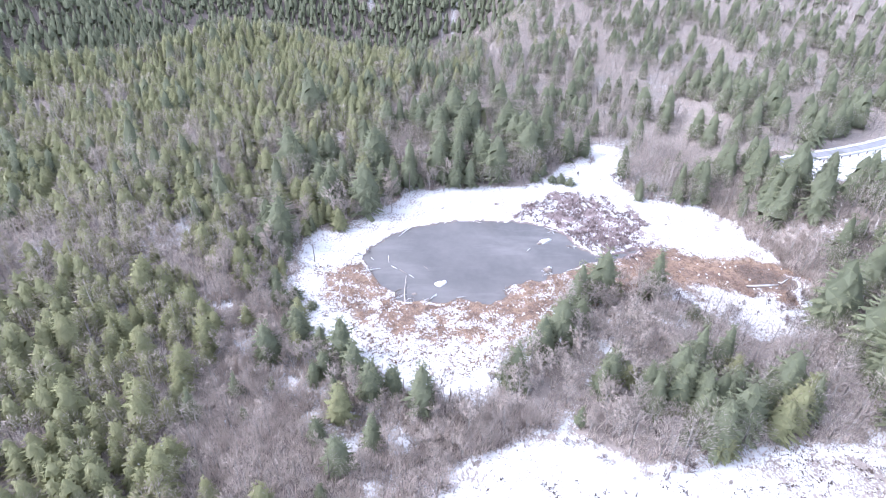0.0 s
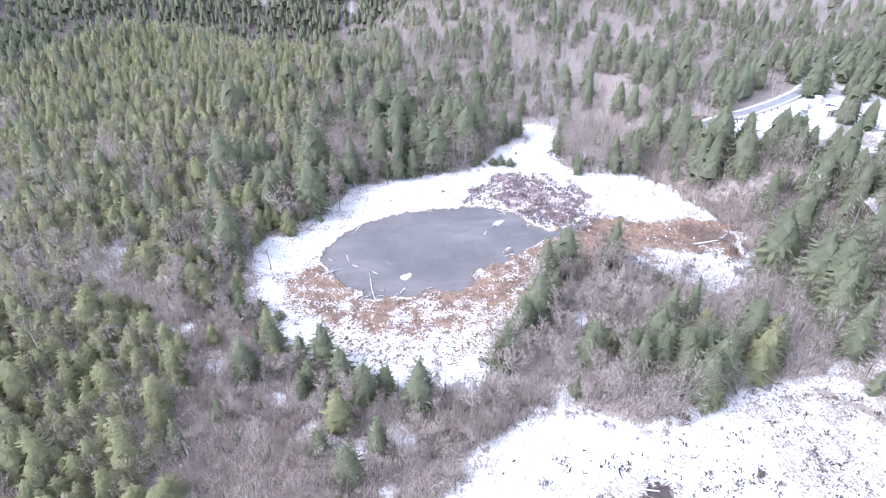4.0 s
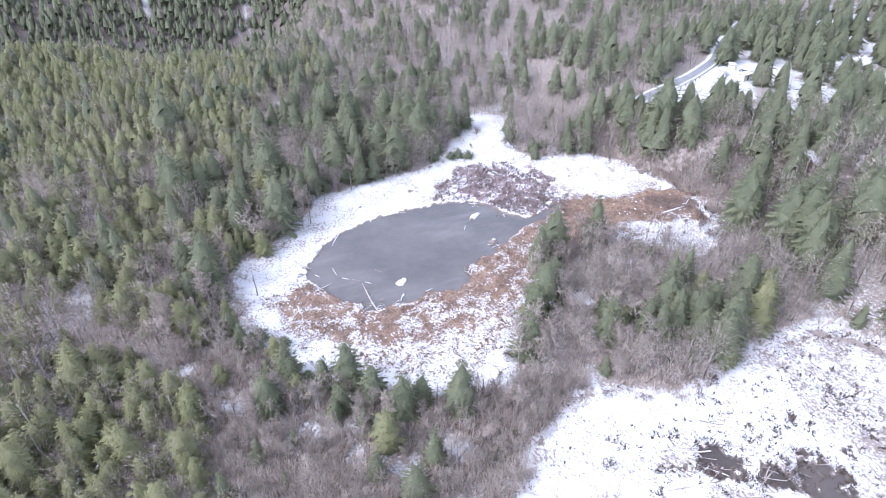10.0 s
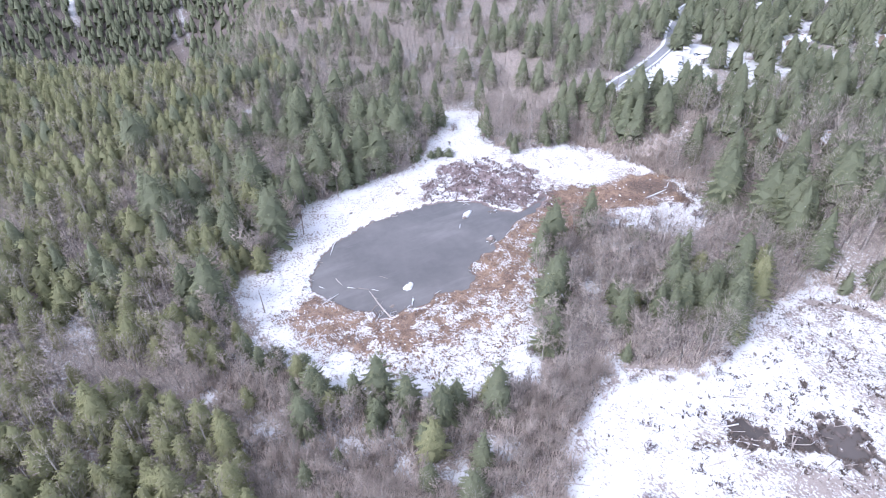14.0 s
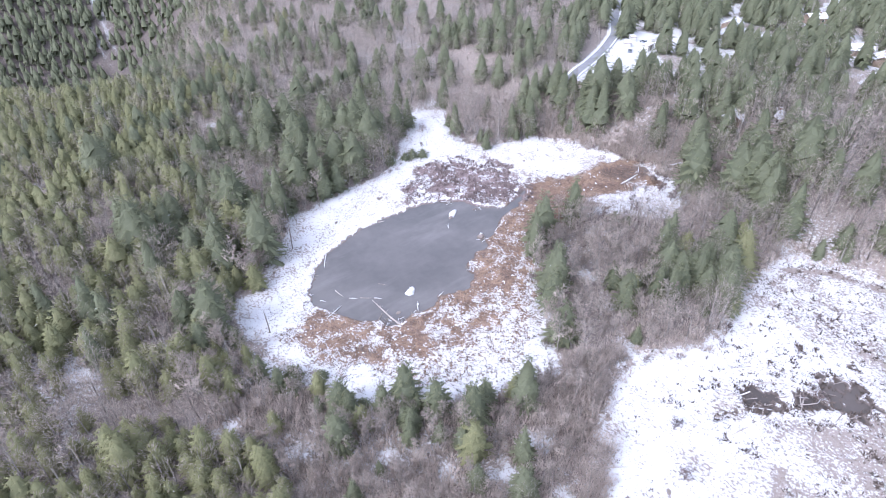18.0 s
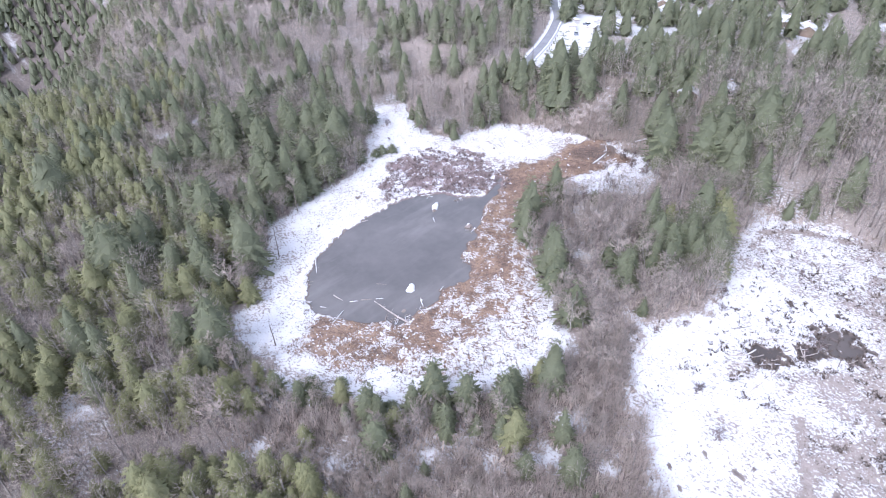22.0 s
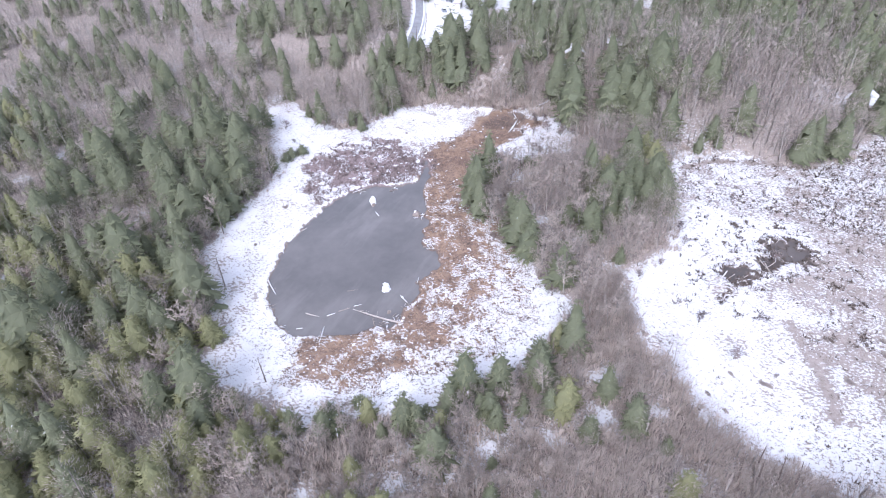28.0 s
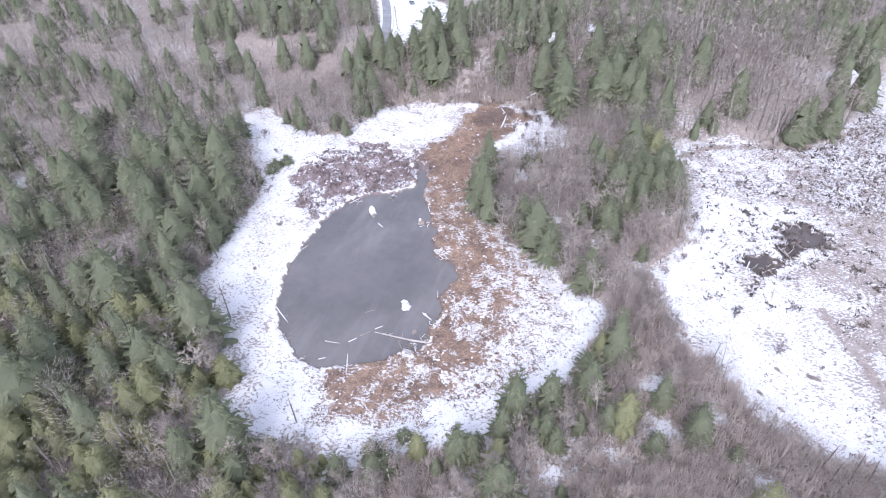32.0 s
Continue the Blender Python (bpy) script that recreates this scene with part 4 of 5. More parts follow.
FIR_LABELS = ["tall dark green fir with drooping boughs", "broad dense dark green fir at the wood's edge", "slender fir with thin open crown", "dark green fir with a ragged pointed top"]
fir_kinds = [conifer(100 + k, 13.5, w, 18, 7, 9, 0.04, s, t, d, e) for k, (w, s, t, d, e) in enumerate(
    [(4.4, 0.02, 1.0, 0.26, 0.66), (5.0, 0.0, 1.0, 0.30, 0.56), (3.7, 0.03, 0.9, 0.20, 0.76), (4.7, 0.04, 0.95, 0.28, 0.62)])]
young_kinds = [conifer(200 + k, 10.4, w, 15, 8, 8, 0.03, s, t, d, e) for k, (w, s, t, d, e) in enumerate(
    [(4.0, 0.01, 1.0, 0.16, 0.62), (3.6, 0.02, 0.95, 0.08, 0.70), (4.0, 0.12, 1.0, 0.2, 0.64), (3.7, 0.0, 0.9, 0.12, 0.58)])]
YOUNG_LABELS = ["young yellow-green spruce with upswept boughs", "slim young green spruce in a dense stand", "young spruce with snow lying on its boughs", "small yellow-green spruce in a stand"]
bare_kinds = [bare_tree(300 + k, t, w, s, l, 5, 8, 0.034, c) for k, (t, w, s, l, c) in enumerate(
    [(10.0, 4.0, 3, 11, 0.32), (10.5, 3.8, 1, 28, 0.30), (8.5, 3.6, 4, 8, 0.28), (11.5, 3.8, 2, 16, 0.42), (9.0, 3.4, 2, 14, 0.30)])]
BARE_LABELS = ["leafless multi-stemmed alder with pinkish-grey twigs", "leafless grey-stemmed alder with a rounded crown", "low leafless alder clump with many stems",
               "tall leafless alder with pale trunks", "leafless two-stemmed alder with fine brown twigs"]


def make_tree(name, category, kind, label, group, mats, trunk_mat):
    """The first of a kind, to be copied: an Empty with its trunk and its crown."""
    thing = base(name, Matrix.Identity(4), label, category, group)
    (tv, tt), crown = kind
    trunk = soup("trunk", tv, tt, [trunk_mat], smooth=True)
    trunk.parent = thing
    if len(crown) == 4:
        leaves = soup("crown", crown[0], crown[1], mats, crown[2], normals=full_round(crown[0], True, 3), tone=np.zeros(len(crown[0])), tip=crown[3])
    else:
        leaves = soup("crown", crown[0], crown[1], mats, normals=full_round(crown[0], False, 4), tone=np.zeros(len(crown[0])))
    leaves.parent = thing
    return thing


def grow_near(x, y, z, kind, size, turn, tone):
    """Trees of their own round the pond; gives back which places they took."""
    taken = np.zeros(len(x), bool)
    order = np.argsort((x - HEART[0]) ** 2 + (y - HEART[1]) ** 2)
    rng = random.Random(5)
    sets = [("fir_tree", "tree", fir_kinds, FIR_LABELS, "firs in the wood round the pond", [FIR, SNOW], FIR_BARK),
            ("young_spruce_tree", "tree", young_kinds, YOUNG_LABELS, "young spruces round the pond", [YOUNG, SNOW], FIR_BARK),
            ("alder_tree", "tree", bare_kinds, BARE_LABELS, "leafless alders round the pond", [TWIG], BARK)]
    for which, (name, category, kinds, labels, group, mats, bark) in enumerate(sets):
        mine = [i for i in order if kind[i] == which][:300]
        first = {}
        for i in mine:
            k = rng.randrange(len(kinds))
            s = size[i]
            m = Matrix.LocRotScale((x[i], y[i], z[i] - 0.1), Euler((rng.uniform(-0.04, 0.04), rng.uniform(-0.04, 0.04), turn[i])), (s * rng.uniform(0.98, 1.15), s * rng.uniform(0.98, 1.15), s))
            if k in first:
                copy_thing(first[k], m)
            else:
                first[k] = make_tree(name, category, kinds[k], labels[k], group, mats, bark)
                first[k].matrix_basis = m
            taken[i] = True
    return taken


def join(kinds, x, y, z, size, turn, tone, seed, spire):
    """Many trees as one set of arrays."""
    rng = np.random.default_rng(seed)
    which = rng.integers(0, len(kinds), len(x))
    vs, fs, ns, extra, tones, n = [], [], [], [], [], 0
    rounds = [full_round(k[0], spire, seed) for k in kinds]
    for i in range(len(x)):
        v, f, *more = kinds[which[i]]
        c, s = math.cos(turn[i]) * size[i], math.sin(turn[i]) * size[i]
        vs.append(np.stack([v[:, 0] * c - v[:, 1] * s + x[i], v[:, 0] * s + v[:, 1] * c + y[i], v[:, 2] * size[i] + z[i]], 1))
        fs.append(f + n)
        m = rounds[which[i]]
        c, s = math.cos(turn[i]), math.sin(turn[i])
        ns.append(np.stack([m[:, 0] * c - m[:, 1] * s, m[:, 0] * s + m[:, 1] * c, m[:, 2]], 1))
        n += len(v)
        extra.append(more)
        tones.append(np.full(len(v), tone[i]))
    return np.concatenate(vs), np.concatenate(fs), np.concatenate(ns), extra, np.concatenate(tones)


def woods(name, label, kinds, mats, places, seed, tips):
    if not len(places[0]):
        return
    v, f, n, extra, tones = join(kinds, *places, seed, tips)
    if tips:
        ob = soup(name, v, f, mats, normals=n, tone=tones, tip=np.concatenate([e[0] for e in extra]))
    else:
        ob = soup(name, v, f, mats, np.concatenate([e[0] for e in extra]), normals=n, tone=tones)
    tagged(ob, label, "woodland", kind="stuff")


def grow_all():
    near = scatter(2.95, near_by, 41)
    taken = grow_near(*near)
    left = ~taken
    sx, sy, sz, skind, ssize, sturn, stone = (a[left] for a in near)
    crown_only = lambda k: (k[1][0], k[1][1], k[1][3])
    mid_fir = [crown_only(conifer(400 + i, 12.6, 4.6, 16, 9, 3, 0.05, power=0.62)) for i in range(3)]
    mid_young = [crown_only(conifer(420 + i, 10.0, 3.9, 11, 7, 2, 0.04, 0, 1, 0.1, 0.62)) for i in range(3)]
    mid_bare = [simple_bare(440 + i, 9.6 + i * 0.5, 3.5, 250, 0.042) for i in range(4)]
    for which, (name, label, kinds, mats) in enumerate([
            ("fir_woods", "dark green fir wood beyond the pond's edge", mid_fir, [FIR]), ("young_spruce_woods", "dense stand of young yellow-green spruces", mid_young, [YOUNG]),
            ("alder_woods", "leafless alder wood with pale stems", mid_bare, [TWIG, BARK])]):
        on = skind == which
        woods(name, label, kinds, mats, [a[on] for a in (sx, sy, sz, ssize, sturn, stone)], 50 + which, which < 2)
    ring_fir = [simple_conifer(580 + i, 11.0 + i, 4.6, 12, 9, 0.62) for i in range(4)]
    ring_young = [simple_conifer(590 + i, 9.6, 3.9, 12, 9, 0.62) for i in range(3)]
    ring_bare = [simple_bare(560 + i, 9.6 + i * 0.5, 3.5, 190, 0.046) for i in range(4)]
    wide_bare = [simple_bare(540 + i, 9.6 + i * 0.5, 3.9, 84, 0.088) for i in range(4)]
    far_fir = [simple_conifer(500 + i, 11.0 + i, 4.5, 5, 4, 0.64, 3, 5) for i in range(4)]
    far_young = [simple_conifer(520 + i, 9.0, 3.8, 5, 4, 0.62, 3, 5) for i in range(3)]
    far_bare = [simple_bare(550 + i, 9.6 + i * 0.5, 4.1, 40, 0.14) for i in range(4)]
    for pitch, keep, seed, kinds3 in ((3.7, inner, 44, (mid_fir, ring_young, ring_bare)), (4.3, middle, 42, (ring_fir, ring_young, wide_bare)), (4.8, far_off, 43, (far_fir, far_young, far_bare))):
        fx, fy, fz, fkind, fsize, fturn, ftone = scatter(pitch, keep, seed)
        for which, (name, label, mats) in enumerate([
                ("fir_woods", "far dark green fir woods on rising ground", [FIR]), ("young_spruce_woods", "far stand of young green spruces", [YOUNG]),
                ("alder_woods", "far leafless alder woods, pinkish grey", [TWIG, BARK])]):
            on = fkind == which
            woods(name, label, kinds3[which], mats, [a[on] for a in (fx, fy, fz, fsize, fturn, ftone)], 60 + which + int(pitch * 10), which < 2)


grow_all()


# ---- tufts, shrubs and snow clods ----
def tufts(name, label, mat, x, y, z, size, blades, rise, seed, category, slim=1.0):
    """Many small clumps of blades in one mesh."""
    rng = np.random.default_rng(seed)
    n = len(x)
    az = rng.random((n, blades)) * 6.283
    out = rng.uniform(0.1, 0.55, (n, blades)) * size[:, None]
    tip_out = out + rng.uniform(0.2, 0.75, (n, blades)) * size[:, None]
    up = rng.uniform(0.45, 1.0, (n, blades)) * size[:, None] * rise
    wide = rng.uniform(0.10, 0.24, (n, blades)) * size[:, None] * slim
    c, s = np.cos(az), np.sin(az)
    bx, by, bz = x[:, None] + out * c, y[:, None] + out * s, z[:, None] - 0.04 + 0 * out
    p = np.stack([np.stack([bx - s * wide, by + c * wide, bz], -1), np.stack([bx + s * wide, by - c * wide, bz], -1),
                  np.stack([x[:, None] + tip_out * c, y[:, None] + tip_out * s, bz + up], -1)], 2)
    tone = np.repeat(rng.random(n), blades * 3)
    ob = soup(name, p.reshape(-1, 3), np.arange(n * blades * 3).reshape(-1, 3), [mat], tone=tone)
    tagged(ob, label, category, kind="stuff")


def strewn(count, box, keep, seed):
    rng = np.random.default_rng(seed)
    x, y = rng.uniform(box[0], box[2], count), rng.uniform(box[1], box[3], count)
    ok = keep(x, y, rng.random(count))
    return x[ok], y[ok]


def marsh():
    x, y = strewn(52000, (-36, -36, 108, 24), lambda x, y, r: (outside(SEDGE_BED, x, y) + 8 * (lumpy(x, y, 5, 9) - 0.5) < 2.0) & (pond_edge(x, y) > 0.5) & (r < 0.35 + 0.65 * lumpy(x, y, 6, 14)), 71)
    rng = np.random.default_rng(1)
    tufts("sedge_tussocks", "matted tussocks of dry rust-brown sedge", SEDGE, x, y, height(x, y), rng.uniform(0.2, 0.7, len(x)), 6, 0.5, 81, "sedge")
    x, y = strewn(22000, (-36, -36, 108, 24), lambda x, y, r: (outside(SEDGE_BED, x, y) + 8 * (lumpy(x, y, 5, 9) - 0.5) < 3.0) & (pond_edge(x, y) > 0.4) & (r < 0.15 + 0.7 * lumpy(x, y, 3, 36) ** 2), 79)
    tufts("dark_sedge", "dark wet sedge and rotten stalks in the marsh", STALK, x, y, height(x, y), rng.uniform(0.15, 0.6, len(x)), 6, 0.5, 88, "sedge")
    x, y = strewn(9000, (20, 12, 70, 58), lambda x, y, r: (outside(WILLOW_BED, x, y) + 6 * (lumpy(x, y, 5, 10) - 0.5) < 1.0) & (pond_edge(x, y) > 0.6) & (r < 0.05 + 0.7 * lumpy(x, y, 4, 16)), 72)
    tufts("willow_scrub", "low purplish-brown willow scrub poking through snow", WILLOW, x, y, height(x, y), rng.uniform(0.4, 1.0, len(x)), 8, 0.9, 82, "scrub")
    x, y = strewn(32000, (-42, -44, 104, 90), lambda x, y, r: (meadow_edge(x, y) < 0) & (pond_edge(x, y) > 0.5) & (outside(SEDGE_BED, x, y) > 0) & (outside(WILLOW_BED, x, y) > 0)
                  & (r < 0.10 + 0.55 * step(lumpy(x, y, 9, 17) * 2 - 0.7) + 0.45 * step((-y - 12) / 14)), 73)
    tufts("dead_grass_tussocks", "dark dead grass tussocks standing out of meadow snow", STALK, x, y, height(x, y), rng.uniform(0.12, 0.6, len(x)), 6, 0.5, 83, "grass")
    x, y = strewn(52000, (-20, -130, 130, -50), lambda x, y, r: (field_edge(x, y) < 0) & (pool_depth(x, y) < 0)
                  & (r < 0.02 + 0.42 * lumpy(x, y, 8, 18) ** 2 + 0.7 * step((x - 58) / 16) * lumpy(x, y, 5, 41) + 0.55 * step((-y - 84) / 20)), 74)
    tufts("bog_stalks", "brown dead stalks dotting the snowy bog", STALK, x, y, height(x, y), rng.uniform(0.10, 0.44, len(x)) * np.where(rng.random(len(x)) < 0.06, 2.2, 1.0) * (1 + 0.5 * step((x - 58) / 16)), 5, 0.7, 84, "grass")
    x, y = strewn(12000, (20, -104, 72, -64), lambda x, y, r: (field_edge(x, y) < 0) & (r < 0.75 * np.exp(-((pool_depth(x, y) + 0.12) / 0.3) ** 2)), 78)
    tufts("pool_scrub", "dark broken stalks and twigs round the bog pools", STALK, x, y, np.maximum(height(x, y), 2.2), rng.uniform(0.2, 0.9, len(x)), 6, 0.8, 87, "scrub")
    x, y = strewn(9000, (-44, -46, 104, 60), lambda x, y, r: (meadow_edge(x, y) > -2.5) & (meadow_edge(x, y) < 3.5) & (field_edge(x, y) > 1) & (r < 0.38), 75)
    tufts("edge_brush", "tangled grey-brown brush along the wood's edge", TWIG, x, y, height(x, y), rng.uniform(0.3, 1.3, len(x)), 12, 1.0, 85, "brush", 0.4)
    x, y = strewn(9000, (-22, -112, 112, -46), lambda x, y, r: (field_edge(x, y) > -1.5) & (field_edge(x, y) < 6) & (meadow_edge(x, y) > 1) & (r < 0.6), 76)
    tufts("field_edge_brush", "leafless brush along the bog's margin", TWIG, x, y, height(x, y), rng.uniform(0.4, 1.6, len(x)), 12, 1.1, 86, "brush", 0.4)
    x, y = strewn(42000, (-105, -100, 110, 105), lambda x, y, r: (meadow_edge(x, y) > 2) & (field_edge(x, y) > 2) & (np.hypot(x - HEART[0], y - HEART[1]) < 108) & (r < 0.15 + 0.75 * lumpy(x, y, 8, 37) ** 2 + 0.3 * step((-y - 40) / 10) * step(1 - (x - 20) / 15)), 80)
    tufts("undergrowth", "leafless grey-brown undergrowth on the wood's floor", TWIG, x, y, height(x, y), rng.uniform(0.6, 1.7, len(x)), 13, 1.2, 89, "brush", 0.4)
    x, y = strewn(9000, (92, -32, 138, 62), lambda x, y, r: (meadow_edge(x, y) > 0.5) & (field_edge(x, y) > 2) & (from_line(ROAD, x, y) > 3.5) & (outside(ROAD_FIELD, x, y) > 1) & (blobs(YARDS, x, y) < 0.4) & (r < 0.25 + 0.75 * lumpy(x, y, 6, 45)), 92)
    tufts("bank_brush", "dense leafless grey brush on the bank below the hamlet", TWIG, x, y, height(x, y), rng.uniform(0.8, 2.3, len(x)), 13, 1.25, 93, "brush", 0.34)
    x, y = strewn(17000, (-62, -98, 31, -6), lambda x, y, r: (outside(SOUTH_BRUSH, x, y) < 1) & (field_edge(x, y) > 0.5) & (meadow_edge(x, y) > 0) & (r < 0.25 + 0.75 * lumpy(x, y, 5, 43)) & (blobs(BARE_GROUND, x, y) < 0.5), 90)
    tufts("alder_brush", "dense low leafless alder brush, pinkish brown", TWIG, x, y, height(x, y), rng.uniform(0.8, 2.0, len(x)), 13, 1.25, 91, "brush", 0.32)


marsh()


def clods():
    """Low caps of snow lying on the sedge and the shore."""
    x, y = strewn(16000, (-36, -34, 108, 58), lambda x, y, r: (((outside(SEDGE_BED, x, y) < 0) & (r < 0.01 + 0.2 * lumpy(x, y, 4, 19) ** 3)) | ((outside(WILLOW_BED, x, y) < 1) & (r < 0.10))) & (pond_edge(x, y) > 0.4), 77)
    rng = np.random.default_rng(2)
    z, n, sides = height(x, y), len(x), 6
    az = np.arange(sides) * math.tau / sides + rng.random((n, 1)) * 6
    long, slim, lie = rng.uniform(0.15, 0.6, (n, 1)), rng.uniform(0.12, 0.32, (n, 1)), rng.random((n, 1)) * 3.14
    u, v = np.cos(az) * long * rng.uniform(0.7, 1.2, (n, sides)), np.sin(az) * slim * rng.uniform(0.7, 1.2, (n, sides))
    px, py = x[:, None] + u * np.cos(lie) - v * np.sin(lie), y[:, None] + u * np.sin(lie) + v * np.cos(lie)
    rim = np.stack([px, py, z[:, None] + 0.06 + 0 * px], -1)
    top = np.stack([x, y, z + rng.uniform(0.22, 0.42, n)], -1)[:, None, :]
    verts = np.concatenate([rim, top], 1).reshape(-1, 3)
    k = np.arange(sides)
    tri = np.stack([k, (k + 1) % sides, np.full(sides, sides)], 1)
    ob = soup("snow_clods", verts, (tri[None] + (np.arange(n) * (sides + 1))[:, None, None]).reshape(-1, 3), [SNOW], smooth=True)
    tagged(ob, "small caps of snow lying on sedge", "snow", kind="stuff")


clods()


# ---- landmark firs along the meadow and on the wooded point ----
def landmark_firs():
    firsts = {}
    rng = random.Random(9)
    for x, y, tall, k in LANDMARKS:
        s, broad = tall / 14.0, 1.25 if tall > 14.5 else 1.06
        m = Matrix.LocRotScale((x, y, ground_z(x, y) - 0.2), Euler((0, 0, rng.random() * 6.3)), (s * broad, s * broad, s))
        if k in firsts:
            copy_thing(firsts[k], m)
        else:
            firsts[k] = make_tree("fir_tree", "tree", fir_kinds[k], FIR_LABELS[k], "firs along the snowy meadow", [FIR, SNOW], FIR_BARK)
            firsts[k].matrix_basis = m


landmark_firs()


# ---- bushes, snags, logs and mounds ----
def bushes():
    rng = random.Random(21)
    kinds = [bare_tree(700 + k, 2.6, 1.5, 6, 5, 4, 3, 0.045, 0.2) for k in range(3)]
    spots = [(rng.uniform(60, 97), rng.uniform(-20, -4)) for _ in range(34)]
    spots += [(73, 50), (70, 52), (76, 47), (82, 44), (88, 41), (92, 37), (95, 30), (97, 22), (64, 57), (62, 60), (66, 64), (56, 72), (50, 64), (36, 57), (30, 55), (8, 53), (-3, 51), (-14, 44),
              (100, 12), (101, 4), (99, -4), (97, -12), (103, 8), (90, -20), (28, -17), (34, -9), (25, -24), (12, -38), (-36, -16), (-33, -22), (-28, -29), (-20, -35)]
    spots += [(26, -55), (33, -59), (38, -63), (44, -63), (49, -61), (46, -84), (44, -82), (48, -82), (16, -70), (8, -78), (22, -82), (6, -86), (70, -72), (76, -80)]
    firsts = {}
    for x, y in spots:
        if pond_edge(np.array([x]), np.array([y]))[0] < 1:
            continue
        k, s = rng.randrange(3), rng.uniform(0.55, 1.25)
        m = Matrix.LocRotScale((x, y, ground_z(x, y)), Euler((0, 0, rng.random() * 6.3)), (s * 1.1, s * 1.1, s))
        if k in firsts:
            copy_thing(firsts[k], m)
        else:
            firsts[k] = make_tree("willow_bush", "bush", kinds[k], "leafless dark reddish willow bush in the snow", "willow bushes in the marsh", [WILLOW], DARK_WOOD)
            firsts[k].matrix_basis = m
    low = conifer(720, 3.0, 1.9, 8, 8, 5, 0.05, 0.3, 1.0, 0.1)
    first = None
    for x, y, s in ((43, 60, 1.25), (46, 58, 0.9), (40, 60, 0.8), (-38, -9, 1.0), (-40, -12, 1.2), (-33, -13, 0.7), (34, 61, 1.0), (66, -13, 1.1), (69, -16, 0.8), (-30, -26, 0.7), (75, 55, 1.0)):
        m = Matrix.LocRotScale((x, y, ground_z(x, y) - 0.1), Euler((0, 0, s * 9)), (s * 1.2, s * 1.2, s))
        if first:
            copy_thing(first, m)
        else:
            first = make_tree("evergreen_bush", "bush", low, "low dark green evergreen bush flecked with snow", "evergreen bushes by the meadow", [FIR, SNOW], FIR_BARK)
            first.matrix_basis = m


bushes()


def snag(x, y, tall, lean, az, label, stubs=9):
    rng = random.Random(int(x * 7 + y * 13))
    z = ground_z(x, y)
    thing = base("dead_tree", pose(x, y, z), label, "dead tree", "standing dead trees")
    tv, tt = [], []
    top = Vector((math.cos(az) * lean * tall, math.sin(az) * lean * tall, tall))
    tube(tv, tt, [Vector((0, 0, -0.4)), top * 0.35 + Vector((0.06, 0, 0)), top * 0.7, top], (0.18, 0.14, 0.10, 0.03), 6)
    trunk = soup("trunk", tv, tt, [DARK_WOOD], smooth=True)
    trunk.parent = thing
    for s in range(stubs):
        k = rng.uniform(0.35, 0.97)
        a = rng.random() * 6.3
        p = top * k
        e = p + Vector((math.cos(a), math.sin(a), rng.uniform(-0.1, 0.5))) * rng.uniform(0.4, 1.3) * (1.2 - k)
        bv, bt = [], []
        tube(bv, bt, [p, (p + e) / 2 + Vector((0, 0, 0.05)), e], (0.05, 0.035, 0.012), 4)
        b = soup("branch", bv, bt, [DARK_WOOD], smooth=True)
        b.parent = thing


for row in ((-16.0, 36.6, 10.8, 0.02, 0.5, "thin dead tree trunk standing in meadow snow"), (1, 52, 8.0, 0.03, 2.0, "short broken dead trunk at the wood's edge"),
            (-11, 50, 8.0, 0.05, 1.0, "slim dead trunk beside the firs"), (-36, 8, 7.5, 0.04, 3.0, "bare dead stem at the meadow edge"),
            (57, -11, 9.0, 0.03, 0.2, "dark dead trunk on the wooded point"), (62, -12, 8.0, 0.04, 4.0, "dark dead trunk on the wooded point"),
            (-7.5, -44, 7.0, 0.02, 0.0, "broken dead trunk beside firs"), (2.5, -45, 5.0, 0.05, 1.0, "short broken dead stem beside a fir"),
            (-21, -81, 9.0, 0.16, 2.4, "leaning dead stem at the bog's edge"), (-20, -84, 8.0, 0.2, 2.6, "leaning dead stem at the bog's edge"), (-19, -87, 9.5, 0.14, 2.3, "leaning dead stem at the bog's edge"),
            (-18, -90, 8.0, 0.18, 2.2, "leaning dead stem at the bog's edge"), (-16, -84, 7.0, 0.2, 2.8, "leaning dead stem at the bog's edge"), (118, 52, 9.0, 0.02, 1.0, "bare dead tree beside the road field")):
    snag(*row)


